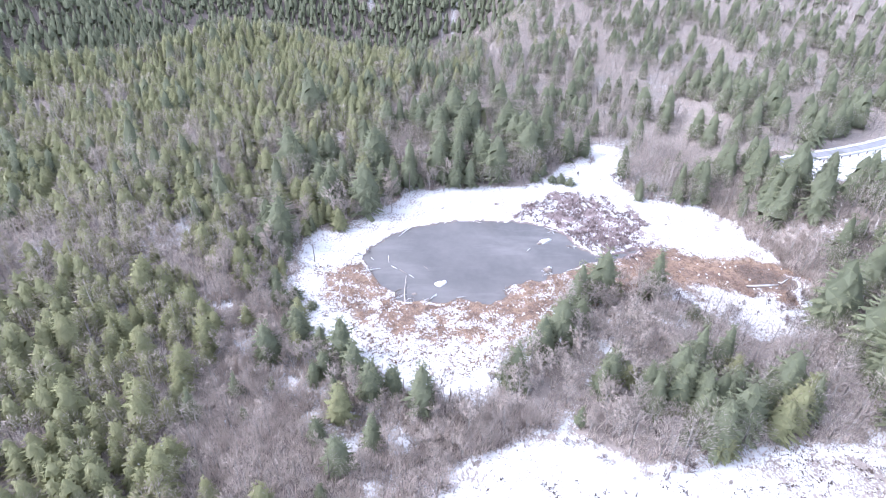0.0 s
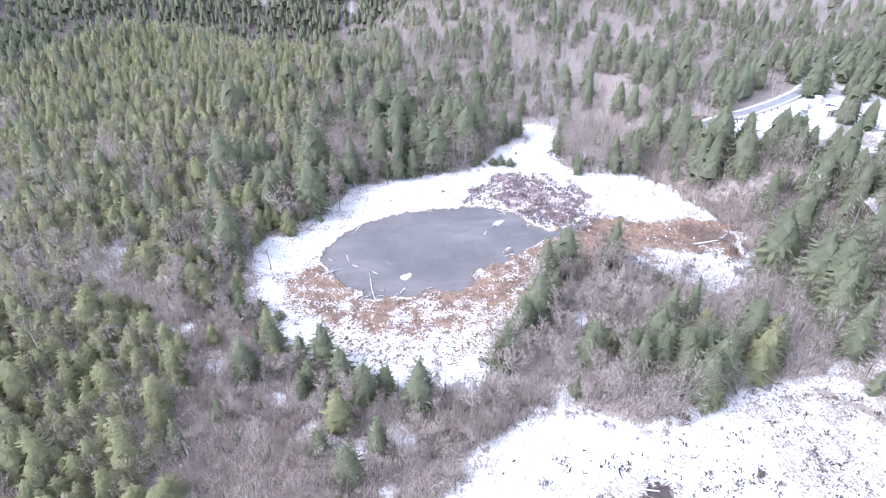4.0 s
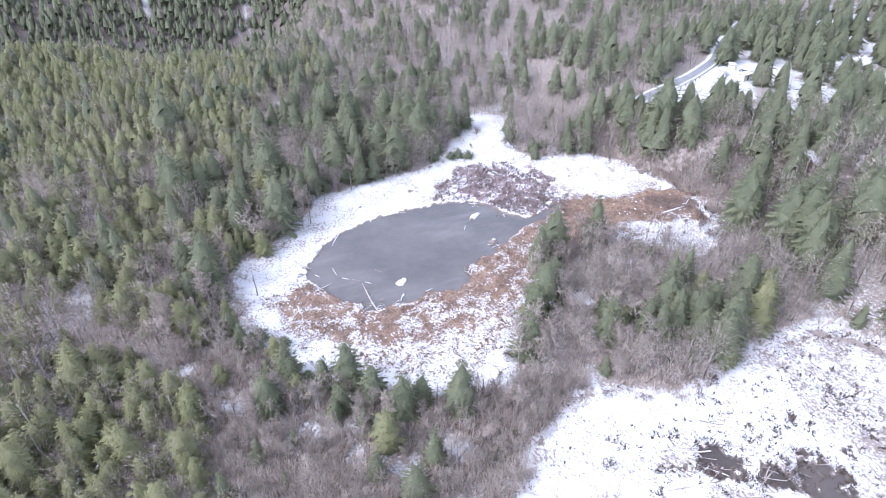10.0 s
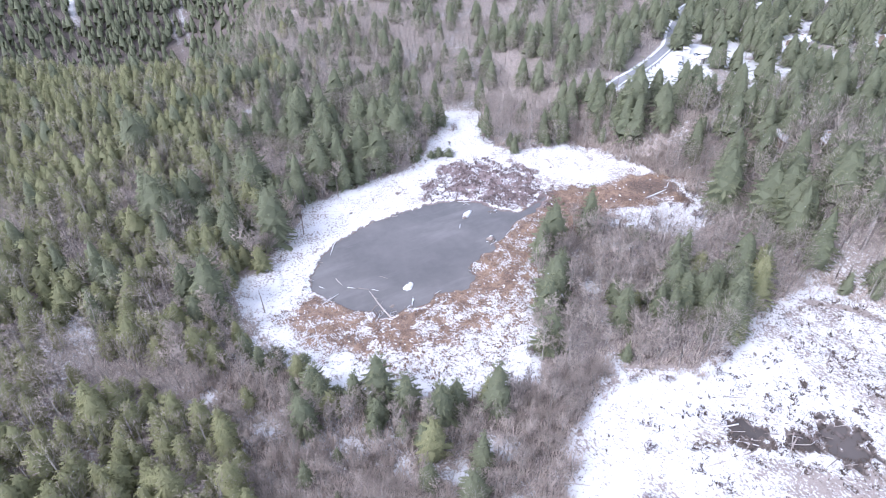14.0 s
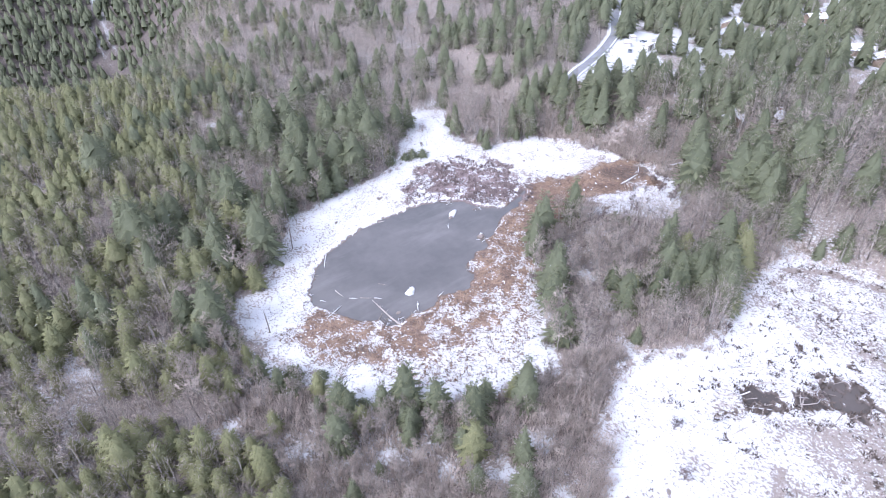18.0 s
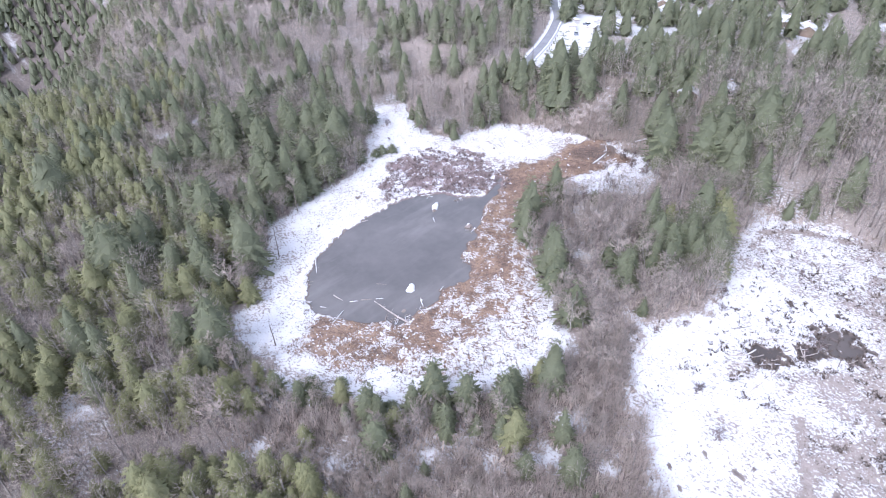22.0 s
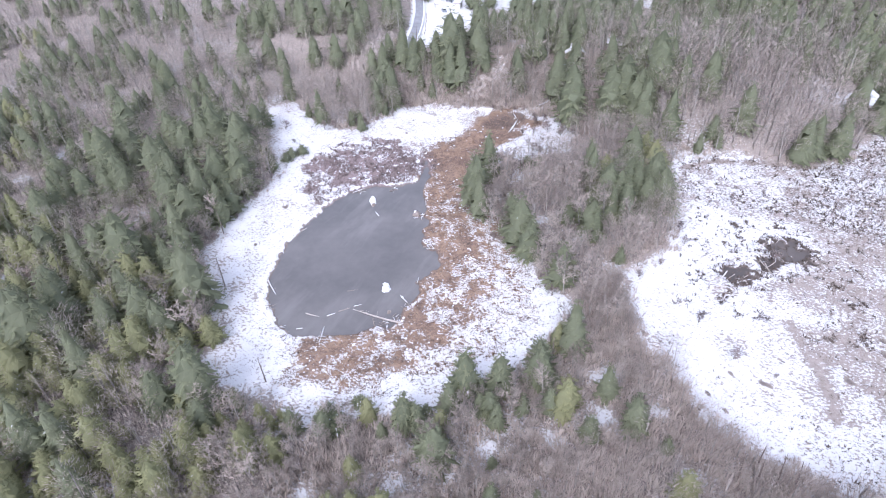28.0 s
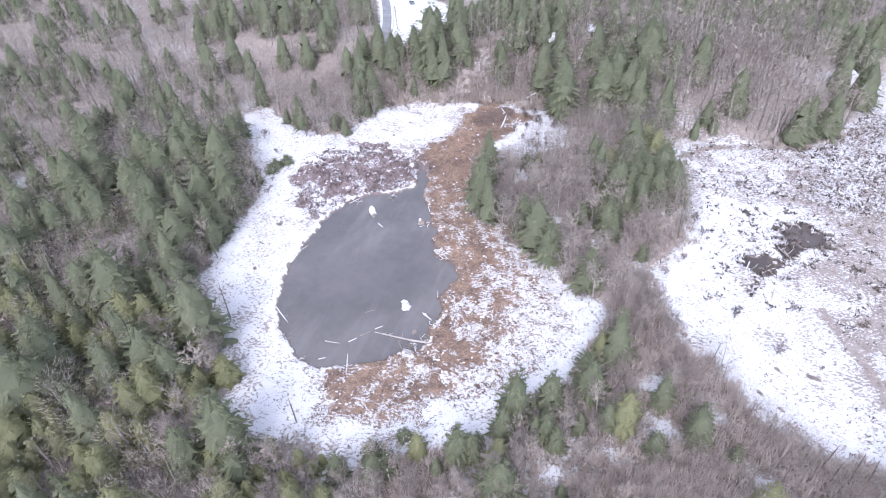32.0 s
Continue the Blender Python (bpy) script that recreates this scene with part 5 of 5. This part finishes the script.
def log(x1, y1, x2, y2, r, mat, label, z1=None, z2=None, branches=3, snow=False):
    """A fallen trunk with broken branch stubs."""
    rng = random.Random(int(x1 * 31 + y2 * 17))
    wet = lambda x, y: max(ground_z(x, y), 0.0)
    z1 = wet(x1, y1) + r * 0.6 if z1 is None else z1
    z2 = wet(x2, y2) + r * 0.6 if z2 is None else z2
    mid = Vector(((x1 + x2) / 2, (y1 + y2) / 2, (z1 + z2) / 2))
    thing = base("fallen_log", Matrix.Translation(mid), label, "log", "fallen logs")
    a, b = Vector((x1, y1, z1)) - mid, Vector((x2, y2, z2)) - mid
    side = Vector((-(b - a).y, (b - a).x, 0)).normalized() * rng.uniform(-0.03, 0.03) * (b - a).length
    tv, tt = [], []
    pts = [a, a.lerp(b, 0.3) + side, a.lerp(b, 0.65) + side * 0.7, b]
    tube(tv, tt, pts, (r, r * 0.9, r * 0.7, r * 0.3), 7)
    trunk = soup("trunk", tv, tt, [mat], smooth=True)
    trunk.parent = thing
    for s in range(branches):
        k = rng.uniform(0.35, 0.95)
        p = a.lerp(b, k)
        e = p + Vector((rng.uniform(-1, 1), rng.uniform(-1, 1), rng.uniform(0.1, 0.8))) * rng.uniform(0.4, 0.9) * min(1.5, (b - a).length * 0.25)
        bv, bt = [], []
        tube(bv, bt, [p, e], (r * 0.35, 0.015), 4)
        br = soup("branch", bv, bt, [mat], smooth=True)
        br.parent = thing
    if snow:
        sv, st = [], []
        up = Vector((0, 0, r * 0.75))
        tube(sv, st, [pts[0].lerp(pts[1], 0.15) + up, pts[1] + up, pts[2] + up * 0.85, pts[3] + up * 0.3], (r * 0.5, r * 0.7, r * 0.6, r * 0.15), 6)
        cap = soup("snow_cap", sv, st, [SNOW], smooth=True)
        cap.parent = thing
        tagged(cap, "cap of white snow")


PALE, WET = "pale weathered log lying half in the pond", "dark wet log floating near the shore"
for row in ((-9.0, -9.2, -9.45, 3.7, 0.24, DEAD_WOOD, "long bleached log reaching from shore into the pond", 0.35, 0.02, 5), (-22.3, 4.4, -17.0, 6.6, 0.22, DEAD_WOOD, PALE, 0.3, 0.05, 4, True),
            (-15.2, 13, -14.8, 9.6, 0.16, DEAD_WOOD, PALE, 0.04, 0.04, 1), (-11.5, 6.4, -9.3, 4.5, 0.13, DARK_WOOD, WET, 0.02, 0.02, 1), (-8.7, 4.0, -7.2, 2.6, 0.13, DARK_WOOD, WET, 0.03, 0.03, 1, True),
            (-14.0, 8.0, -12.2, 6.6, 0.15, DARK_WOOD, WET, 0.02, 0.02, 1, True), (-13.5, -5.2, -10.2, -2.2, 0.18, DARK_WOOD, PALE, 0.25, 0.0, 3), (-25.2, 12.8, -22.0, 16.2, 0.17, DEAD_WOOD, PALE, 0.2, 0.1, 2, True),
            (-2.4, -7.2, -0.6, -4.2, 0.16, DEAD_WOOD, PALE, 0.25, 0.05, 2, True), (-10.2, 31.2, -12.6, 26.6, 0.20, DEAD_WOOD, PALE, 0.25, 0.1, 3, True), (-9.4, 28.6, -12.8, 23.6, 0.17, DEAD_WOOD, PALE, 0.2, 0.05, 2, True),
            (26.5, 17.4, 28.0, 19.6, 0.15, DEAD_WOOD, "short pale log floating in the pond", 0.04, 0.04, 1, True), (11.6, 33.7, 13.4, 33.1, 0.16, DEAD_WOOD, "short pale log floating in the pond", 0.04, 0.04, 1),
            (-4.6, 8.4, -2.9, 6.2, 0.10, DARK_WOOD, WET, 0.0, 0.0, 1), (-20.4, 12.0, -19.4, 10.6, 0.13, DARK_WOOD, WET, 0.02, 0.02, 1, True), (4.8, -6.0, 7.2, -5.2, 0.14, DEAD_WOOD, PALE, 0.2, 0.05, 1, True),
            (86.0, 0.6, 95.2, 0.9, 0.34, DEAD_WOOD, "long bleached log lying across dark marsh", None, None, 3, True), (106.0, -3.0, 116.0, -9.6, 0.50, DARK_WOOD, "big dark log under the trees with a strip of snow", None, None, 3, True),
            (96, 1.5, 99.5, 4.0, 0.2, DEAD_WOOD, "pale broken log at the marsh edge", None, None, 2, True), (36.5, 7.5, 39.5, 9.2, 0.16, DARK_WOOD, WET, 0.12, 0.1, 2, True), (33.6, 31.0, 37.6, 29.0, 0.16, DARK_WOOD, WET, 0.2, 0.12, 2, True),
            (-24, -66, -14, -74, 0.2, DEAD_WOOD, "fallen grey stem at the bog's edge", None, None, 4), (-6, -64, 2, -70, 0.16, DEAD_WOOD, "fallen grey stem at the bog's edge", None, None, 4), (-17, -77, -9, -82, 0.16, DEAD_WOOD, "fallen grey stem at the bog's edge", None, None, 4)):
    log(*row)


def pool_stems():
    rng = random.Random(33)
    made = 0
    while made < 56:
        px, py, r = POOLS[rng.randrange(4)]
        x, y, a, l = px + rng.uniform(-1.3, 1.3) * r, py + rng.uniform(-1.2, 1.2) * r, rng.uniform(-0.6, 1.2) + 2.6, rng.uniform(2.0, 6.5)
        lift = rng.uniform(0.05, 0.5)
        log(x, y, x + math.cos(a) * l, y + math.sin(a) * l, rng.uniform(0.07, 0.17), DEAD_WOOD if rng.random() < 0.7 else DARK_WOOD, "thin dead stem fallen across the bog pool", 2.3 + lift * 0.3, 2.4 + lift, 2, rng.random() < 0.3)
        made += 1


pool_stems()


def mound(x, y, long, slim, tall, turn, label, seed, mat=None, name="snow_mound"):
    bm = bmesh.new()
    bmesh.ops.create_icosphere(bm, subdivisions=3, radius=1.0)
    for v in bm.verts:
        n = noise.noise(v.co * 1.6 + Vector((seed, 0, 0))) * 0.38 + noise.noise(v.co * 4.0 + Vector((0, seed, 0))) * 0.12
        v.co = v.co * (1 + n)
        v.co = Vector((v.co.x * long, v.co.y * slim, max(-0.15, v.co.z) * tall))
    for f in bm.faces:
        f.smooth = True
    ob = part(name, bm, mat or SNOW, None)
    ob.matrix_basis = pose(x, y, max(0.0, ground_z(x, y)), rz=turn)
    return tagged(ob, label, "snow mound" if not mat else "mound")


mound(0, 0, 1.4, 1.0, 0.6, 20, "rounded snow-covered hummock standing in the pond", 1.0)
mound(1.3, 0.9, 0.9, 0.7, 0.5, 70, "small snow-covered hummock standing in the pond", 5.0)
mound(32.6, 23.2, 2.4, 0.95, 0.6, 35, "long snow-covered hummock near the pond's far shore", 2.0)
mound(30.9, 22.0, 0.9, 0.6, 0.4, 35, "dark broken end of a snowy hummock in the pond", 8.0, DARK_WOOD, "mud_mound")
mound(31.5, 8.0, 1.3, 1.1, 0.8, 0, "dark mud hummock at the pond's inlet", 3.0, DARK_WOOD, "mud_mound")
mound(31.9, 8.6, 0.9, 0.5, 0.95, 30, "cap of snow on a mud hummock", 4.0)
mound(-6.8, -4.6, 0.8, 0.5, 0.3, 10, "dark mud hummock near the pond's shore", 6.0, DARK_WOOD, "mud_mound")
mound(-1.0, -5.0, 0.5, 0.3, 0.3, 50, "small lump of snow on the pond's edge", 7.0)


def brush_pile(x, y, r, seed):
    """Flood-wrack of sticks, some of them white with snow."""
    rng = random.Random(seed)
    thing = base("brush_pile", pose(x, y, max(ground_z(x, y), 0.0)), "tangled pile of snow-dusted sticks on the shore", "brush pile", "brush piles on the shore")
    for k in range(14):
        a, l = rng.random() * 6.3, rng.uniform(0.8, 2.2)
        p = Vector((rng.uniform(-r, r), rng.uniform(-r, r), rng.uniform(0.05, 0.3)))
        d = Vector((math.cos(a), math.sin(a), rng.uniform(-0.1, 0.4)))
        sv, st = [], []
        tube(sv, st, [p - d * l / 2, p, p + d * l / 2], (0.07, 0.06, 0.03), 5)
        s = soup("stick", sv, st, [SNOW if k % 3 == 0 else DARK_WOOD], smooth=True)
        s.parent = thing


for k, (x, y, r) in enumerate(((-8.0, -7.4, 1.3), (-10.6, -5.6, 1.0), (-3.6, -7.8, 0.9), (-20.6, 4.2, 1.2), (-23.6, 12.4, 1.0), (-22.2, 15.6, 0.9), (31.0, 7.0, 1.2), (36.0, 29.6, 1.0), (-17.4, 22.0, 1.0), (40.6, 20.6, 1.1), (18.8, -2.0, 1.0))):
    brush_pile(x, y, r, 900 + k)


# ---- the road, its posts, and the houses beyond it ----
def road_strip(name, low, high, lift, mat, label):
    bm = bmesh.new()
    pts = []
    for (ax, ay), (bx, by) in zip(ROAD, ROAD[1:]):
        n = max(2, int(math.hypot(bx - ax, by - ay) / 2.5))
        pts += [Vector((ax + (bx - ax) * k / n, ay + (by - ay) * k / n, 0)) for k in range(n)]
    for _ in range(6):
        pts = [pts[0]] + [(a + b * 2 + c) / 4 for a, b, c in zip(pts, pts[1:], pts[2:])] + [pts[-1]]
    zs = height(np.array([p.x for p in pts]), np.array([p.y for p in pts]), False)
    rows = []
    for k, p in enumerate(pts):
        d = (pts[min(k + 1, len(pts) - 1)] - pts[max(k - 1, 0)]).normalized()
        side = Vector((-d.y, d.x, 0))
        z = float(np.mean(zs[max(0, k - 3):k + 4])) + lift
        rows.append([bm.verts.new(Vector((p.x, p.y, z + (0.06 if 0 < s < 1 else 0))) + side * (low + (high - low) * s)) for s in (0, 0.3, 0.7, 1)])
    for a, b in zip(rows, rows[1:]):
        for s in range(3):
            bm.faces.new((a[s], a[s + 1], b[s + 1], b[s]))
    bmesh.ops.recalc_face_normals(bm, faces=bm.faces[:])
    ret = bmesh.ops.extrude_face_region(bm, geom=bm.faces[:])
    bmesh.ops.translate(bm, vec=(0, 0, -0.5), verts=[g for g in ret["geom"] if isinstance(g, bmesh.types.BMVert)])
    bmesh.ops.recalc_face_normals(bm, faces=bm.faces[:])
    ob = part(name, bm, mat, None, label)
    return tagged(ob, "", "road", kind="structure")


road_strip("road", -1.8, 1.8, 0.35, ASPHALT, "grey wet asphalt road between snow banks")
road_strip("road_verge", 1.8, 2.9, 0.42, SNOW, "bank of ploughed snow along the road")
road_strip("road_verge", -2.5, -1.8, 0.40, SNOW, "strip of ploughed snow along the road")


def box(bm, x0, y0, z0, x1, y1, z1, bevel=0.0):
    made = bmesh.ops.create_cube(bm, size=1.0)["verts"]
    for v in made:
        v.co = Vector((x0 + (v.co.x + 0.5) * (x1 - x0), y0 + (v.co.y + 0.5) * (y1 - y0), z0 + (v.co.z + 0.5) * (z1 - z0)))
    if bevel:
        bmesh.ops.bevel(bm, geom=list({e for v in made for e in v.link_edges}), offset=bevel, segments=2, affect="EDGES")


def boxed(name, parent, mat, dims, label="", bevel=0.0):
    bm = bmesh.new()
    box(bm, *dims, bevel)
    return part(name, bm, mat, parent, label)


def house(x, y, turn, long, deep, tall, siding, label):
    z = ground_z(x, y)
    thing = base("house", pose(x, y, z, rz=turn), label, "house", "houses among the firs")
    l, d = long / 2, deep / 2
    for name, dims in (("wall", (-l, -d, -0.6, l, -d + 0.2, tall)), ("wall", (-l, d - 0.2, -0.6, l, d, tall)), ("wall", (-l, -d + 0.2, -0.6, -l + 0.2, d - 0.2, tall)), ("wall", (l - 0.2, -d + 0.2, -0.6, l, d - 0.2, tall))):
        boxed(name, thing, siding, dims)
    rise = deep * 0.28
    for sx in (-l + 0.02, l - 0.22):
        bm = bmesh.new()
        a = [bm.verts.new((sx + o, yy, zz)) for o in (0, 0.2) for yy, zz in ((-d, tall), (d, tall), (0, tall + rise))]
        for f in ((0, 1, 2), (5, 4, 3), (0, 3, 4, 1), (1, 4, 5, 2), (2, 5, 3, 0)):
            bm.faces.new([a[k] for k in f])
        part("gable", bm, siding, thing)
    for s in (-1, 1):
        for nm, mat, lift, thick, over, lab in (("roof", BROWN_SIDING, 0.02, 0.16, 0.5, "dark roof slope"), ("roof_snow", SNOW, 0.19, 0.22, 0.42, "layer of snow on the roof")):
            bm = bmesh.new()
            low = (s * (d + over), tall - rise * over / d)
            a = []
            for xx in (-l - over, l + over):
                for yy, zz in (low, (0.0, tall + rise)):
                    a += [bm.verts.new((xx, yy, zz + lift)), bm.verts.new((xx, yy, zz + lift + thick))]
            for f in ((0, 1, 3, 2), (4, 6, 7, 5), (0, 4, 5, 1), (2, 3, 7, 6), (1, 5, 7, 3), (0, 2, 6, 4)):
                bm.faces.new([a[k] for k in f])
            bmesh.ops.recalc_face_normals(bm, faces=bm.faces[:])
            part(nm, bm, mat, thing, lab)
    chimney = boxed("chimney", thing, BRICK, (l * 0.4, -0.35, tall + rise * 0.4, l * 0.4 + 0.6, 0.35, tall + rise + 0.9))
    boxed("chimney_cap", chimney, SNOW, (l * 0.4 - 0.05, -0.4, tall + rise + 0.9, l * 0.4 + 0.65, 0.4, tall + rise + 1.02))
    for s in (-1, 1):
        face = s * (d + 0.02)
        for wx in (-l * 0.6, l * 0.55):
            win = boxed("window", thing, TRIM, (wx - 0.65, min(face, face + s * 0.06), 0.95, wx + 0.65, max(face, face + s * 0.06), 2.15))
            boxed("pane", win, GLASS, (wx - 0.55, min(face + s * 0.062, face + s * 0.075), 1.05, wx + 0.55, max(face + s * 0.062, face + s * 0.075), 2.05))
    door = boxed("door", thing, DOOR, (-0.45, -d - 0.06, 0.05, 0.45, -d - 0.01, 2.1))
    boxed("door_handle", door, TRIM, (0.30, -d - 0.10, 1.0, 0.36, -d - 0.062, 1.12))
    return thing


for k, (x, y, turn, l, d, h) in enumerate(((133.5, -7, 25, 8, 6.5, 2.7), (141.5, -19.5, 60, 6, 5, 2.6), (146, -107, -20, 10, 7, 2.8), (214, 45, 30, 9, 7, 2.7), (232, 54, 10, 9, 7, 2.7), (259, 75, 50, 8, 6, 2.7), (237, -2, -40, 12, 6, 2.7),
                                           (312, 38, -30, 11, 7, 2.8), (269, 32, -30, 9, 6, 2.7), (326, 92, 15, 12, 8, 2.8), (231, -15, 20, 9, 7, 2.7), (204, -26, -35, 8, 7, 2.7), (265, 100, -15, 11, 7, 2.8), (295, 106, -25, 12, 7, 2.8), (289, 72, 35, 8, 6, 2.6))):
    house(x, y, turn, l, d, h, SIDING if k % 2 else BROWN_SIDING, "pale-sided house with a snow-covered roof among firs" if k % 2 else "brown wooden house with a snow-covered roof among firs")


def shed(x, y, turn, l, d, h, label):
    z = ground_z(x, y)
    thing = base("shed", pose(x, y, z, rz=turn), label, "shed", "sheds beside the road")
    boxed("body", thing, SIDING, (-l / 2, -d / 2, -0.4, l / 2, d / 2, h), "", 0.04)
    boxed("roof", thing, BROWN_SIDING, (-l / 2 - 0.25, -d / 2 - 0.25, h + 0.005, l / 2 + 0.25, d / 2 + 0.25, h + 0.14))
    boxed("roof_snow", thing, SNOW, (-l / 2 - 0.2, -d / 2 - 0.2, h + 0.145, l / 2 + 0.2, d / 2 + 0.2, h + 0.36), "layer of white snow", 0.07)
    boxed("door", thing, DOOR, (-0.5, -d / 2 - 0.05, 0.05, 0.5, -d / 2 - 0.005, 1.95))


shed(168, 67, 40, 4.5, 3.0, 2.3, "small pale shed with a snowy flat roof")
shed(172.5, 59, 10, 5.5, 3.2, 2.4, "pale outbuilding with a snowy flat roof")
shed(177, 71, 55, 3.2, 2.4, 2.1, "small pale shed with a snowy flat roof")
shed(185, 62, 30, 4.0, 3.0, 2.3, "small pale shed with a snowy flat roof")
shed(222, 38, 15, 4.5, 3.0, 2.3, "small pale shed with a snowy flat roof")


def parked_car(x, y, turn):
    z = ground_z(x, y)
    car = base("parked_car", pose(x, y, z, rz=turn), "grey parked car covered with snow", "car", "cars parked in the yard")
    body = boxed("body", car, CAR_PAINT, (-2.1, -0.88, 0.32, 2.1, 0.88, 0.95), "", 0.12)
    bm = bmesh.new()
    a = [bm.verts.new(p) for p in ((-1.5, -0.8, 0.951), (1.0, -0.8, 0.951), (1.0, 0.8, 0.951), (-1.5, 0.8, 0.951), (-1.1, -0.66, 1.45), (0.5, -0.66, 1.45), (0.5, 0.66, 1.45), (-1.1, 0.66, 1.45))]
    for f in ((3, 2, 1, 0), (4, 5, 6, 7), (0, 1, 5, 4), (1, 2, 6, 5), (2, 3, 7, 6), (3, 0, 4, 7)):
        bm.faces.new([a[k] for k in f])
    part("cabin", bm, GLASS, car, "dark window glass")
    boxed("snow_cover", car, SNOW, (-1.15, -0.7, 1.455, 0.55, 0.7, 1.62), "layer of white snow", 0.06)
    boxed("hood_snow", car, SNOW, (1.05, -0.75, 0.955, 2.0, 0.75, 1.05), "layer of white snow", 0.04)
    for wx in (-1.3, 1.3):
        for wy in (-0.82, 0.82):
            bm = bmesh.new()
            bmesh.ops.create_cone(bm, cap_ends=True, segments=16, radius1=0.33, radius2=0.33, depth=0.2, matrix=Matrix.Translation((wx, wy, 0.33)) @ Matrix.Rotation(radians(90), 4, "X"))
            wheel = part("wheel", bm, RUBBER, car)


parked_car(164, 62, 35)
parked_car(179, 66, 80)


def road_posts():
    first = None
    for k in range(7):
        x, y = 131 + k * 4.2, 55.2 + k * 1.95
        z = ground_z(x, y)
        if first:
            copy_thing(first, pose(x, y, z, 0, 2 * (k % 3 - 1), 0))
            continue
        first = base("road_post", pose(x, y, z), "short dark wooden post beside the snowy road", "post", "posts along the road")
        boxed("shaft", first, DARK_WOOD, (-0.14, -0.14, -0.3, 0.14, 0.14, 1.0), "", 0.02)
        boxed("snow_cap", first, SNOW, (-0.17, -0.17, 1.002, 0.17, 0.17, 1.14), "cap of white snow", 0.04)


road_posts()
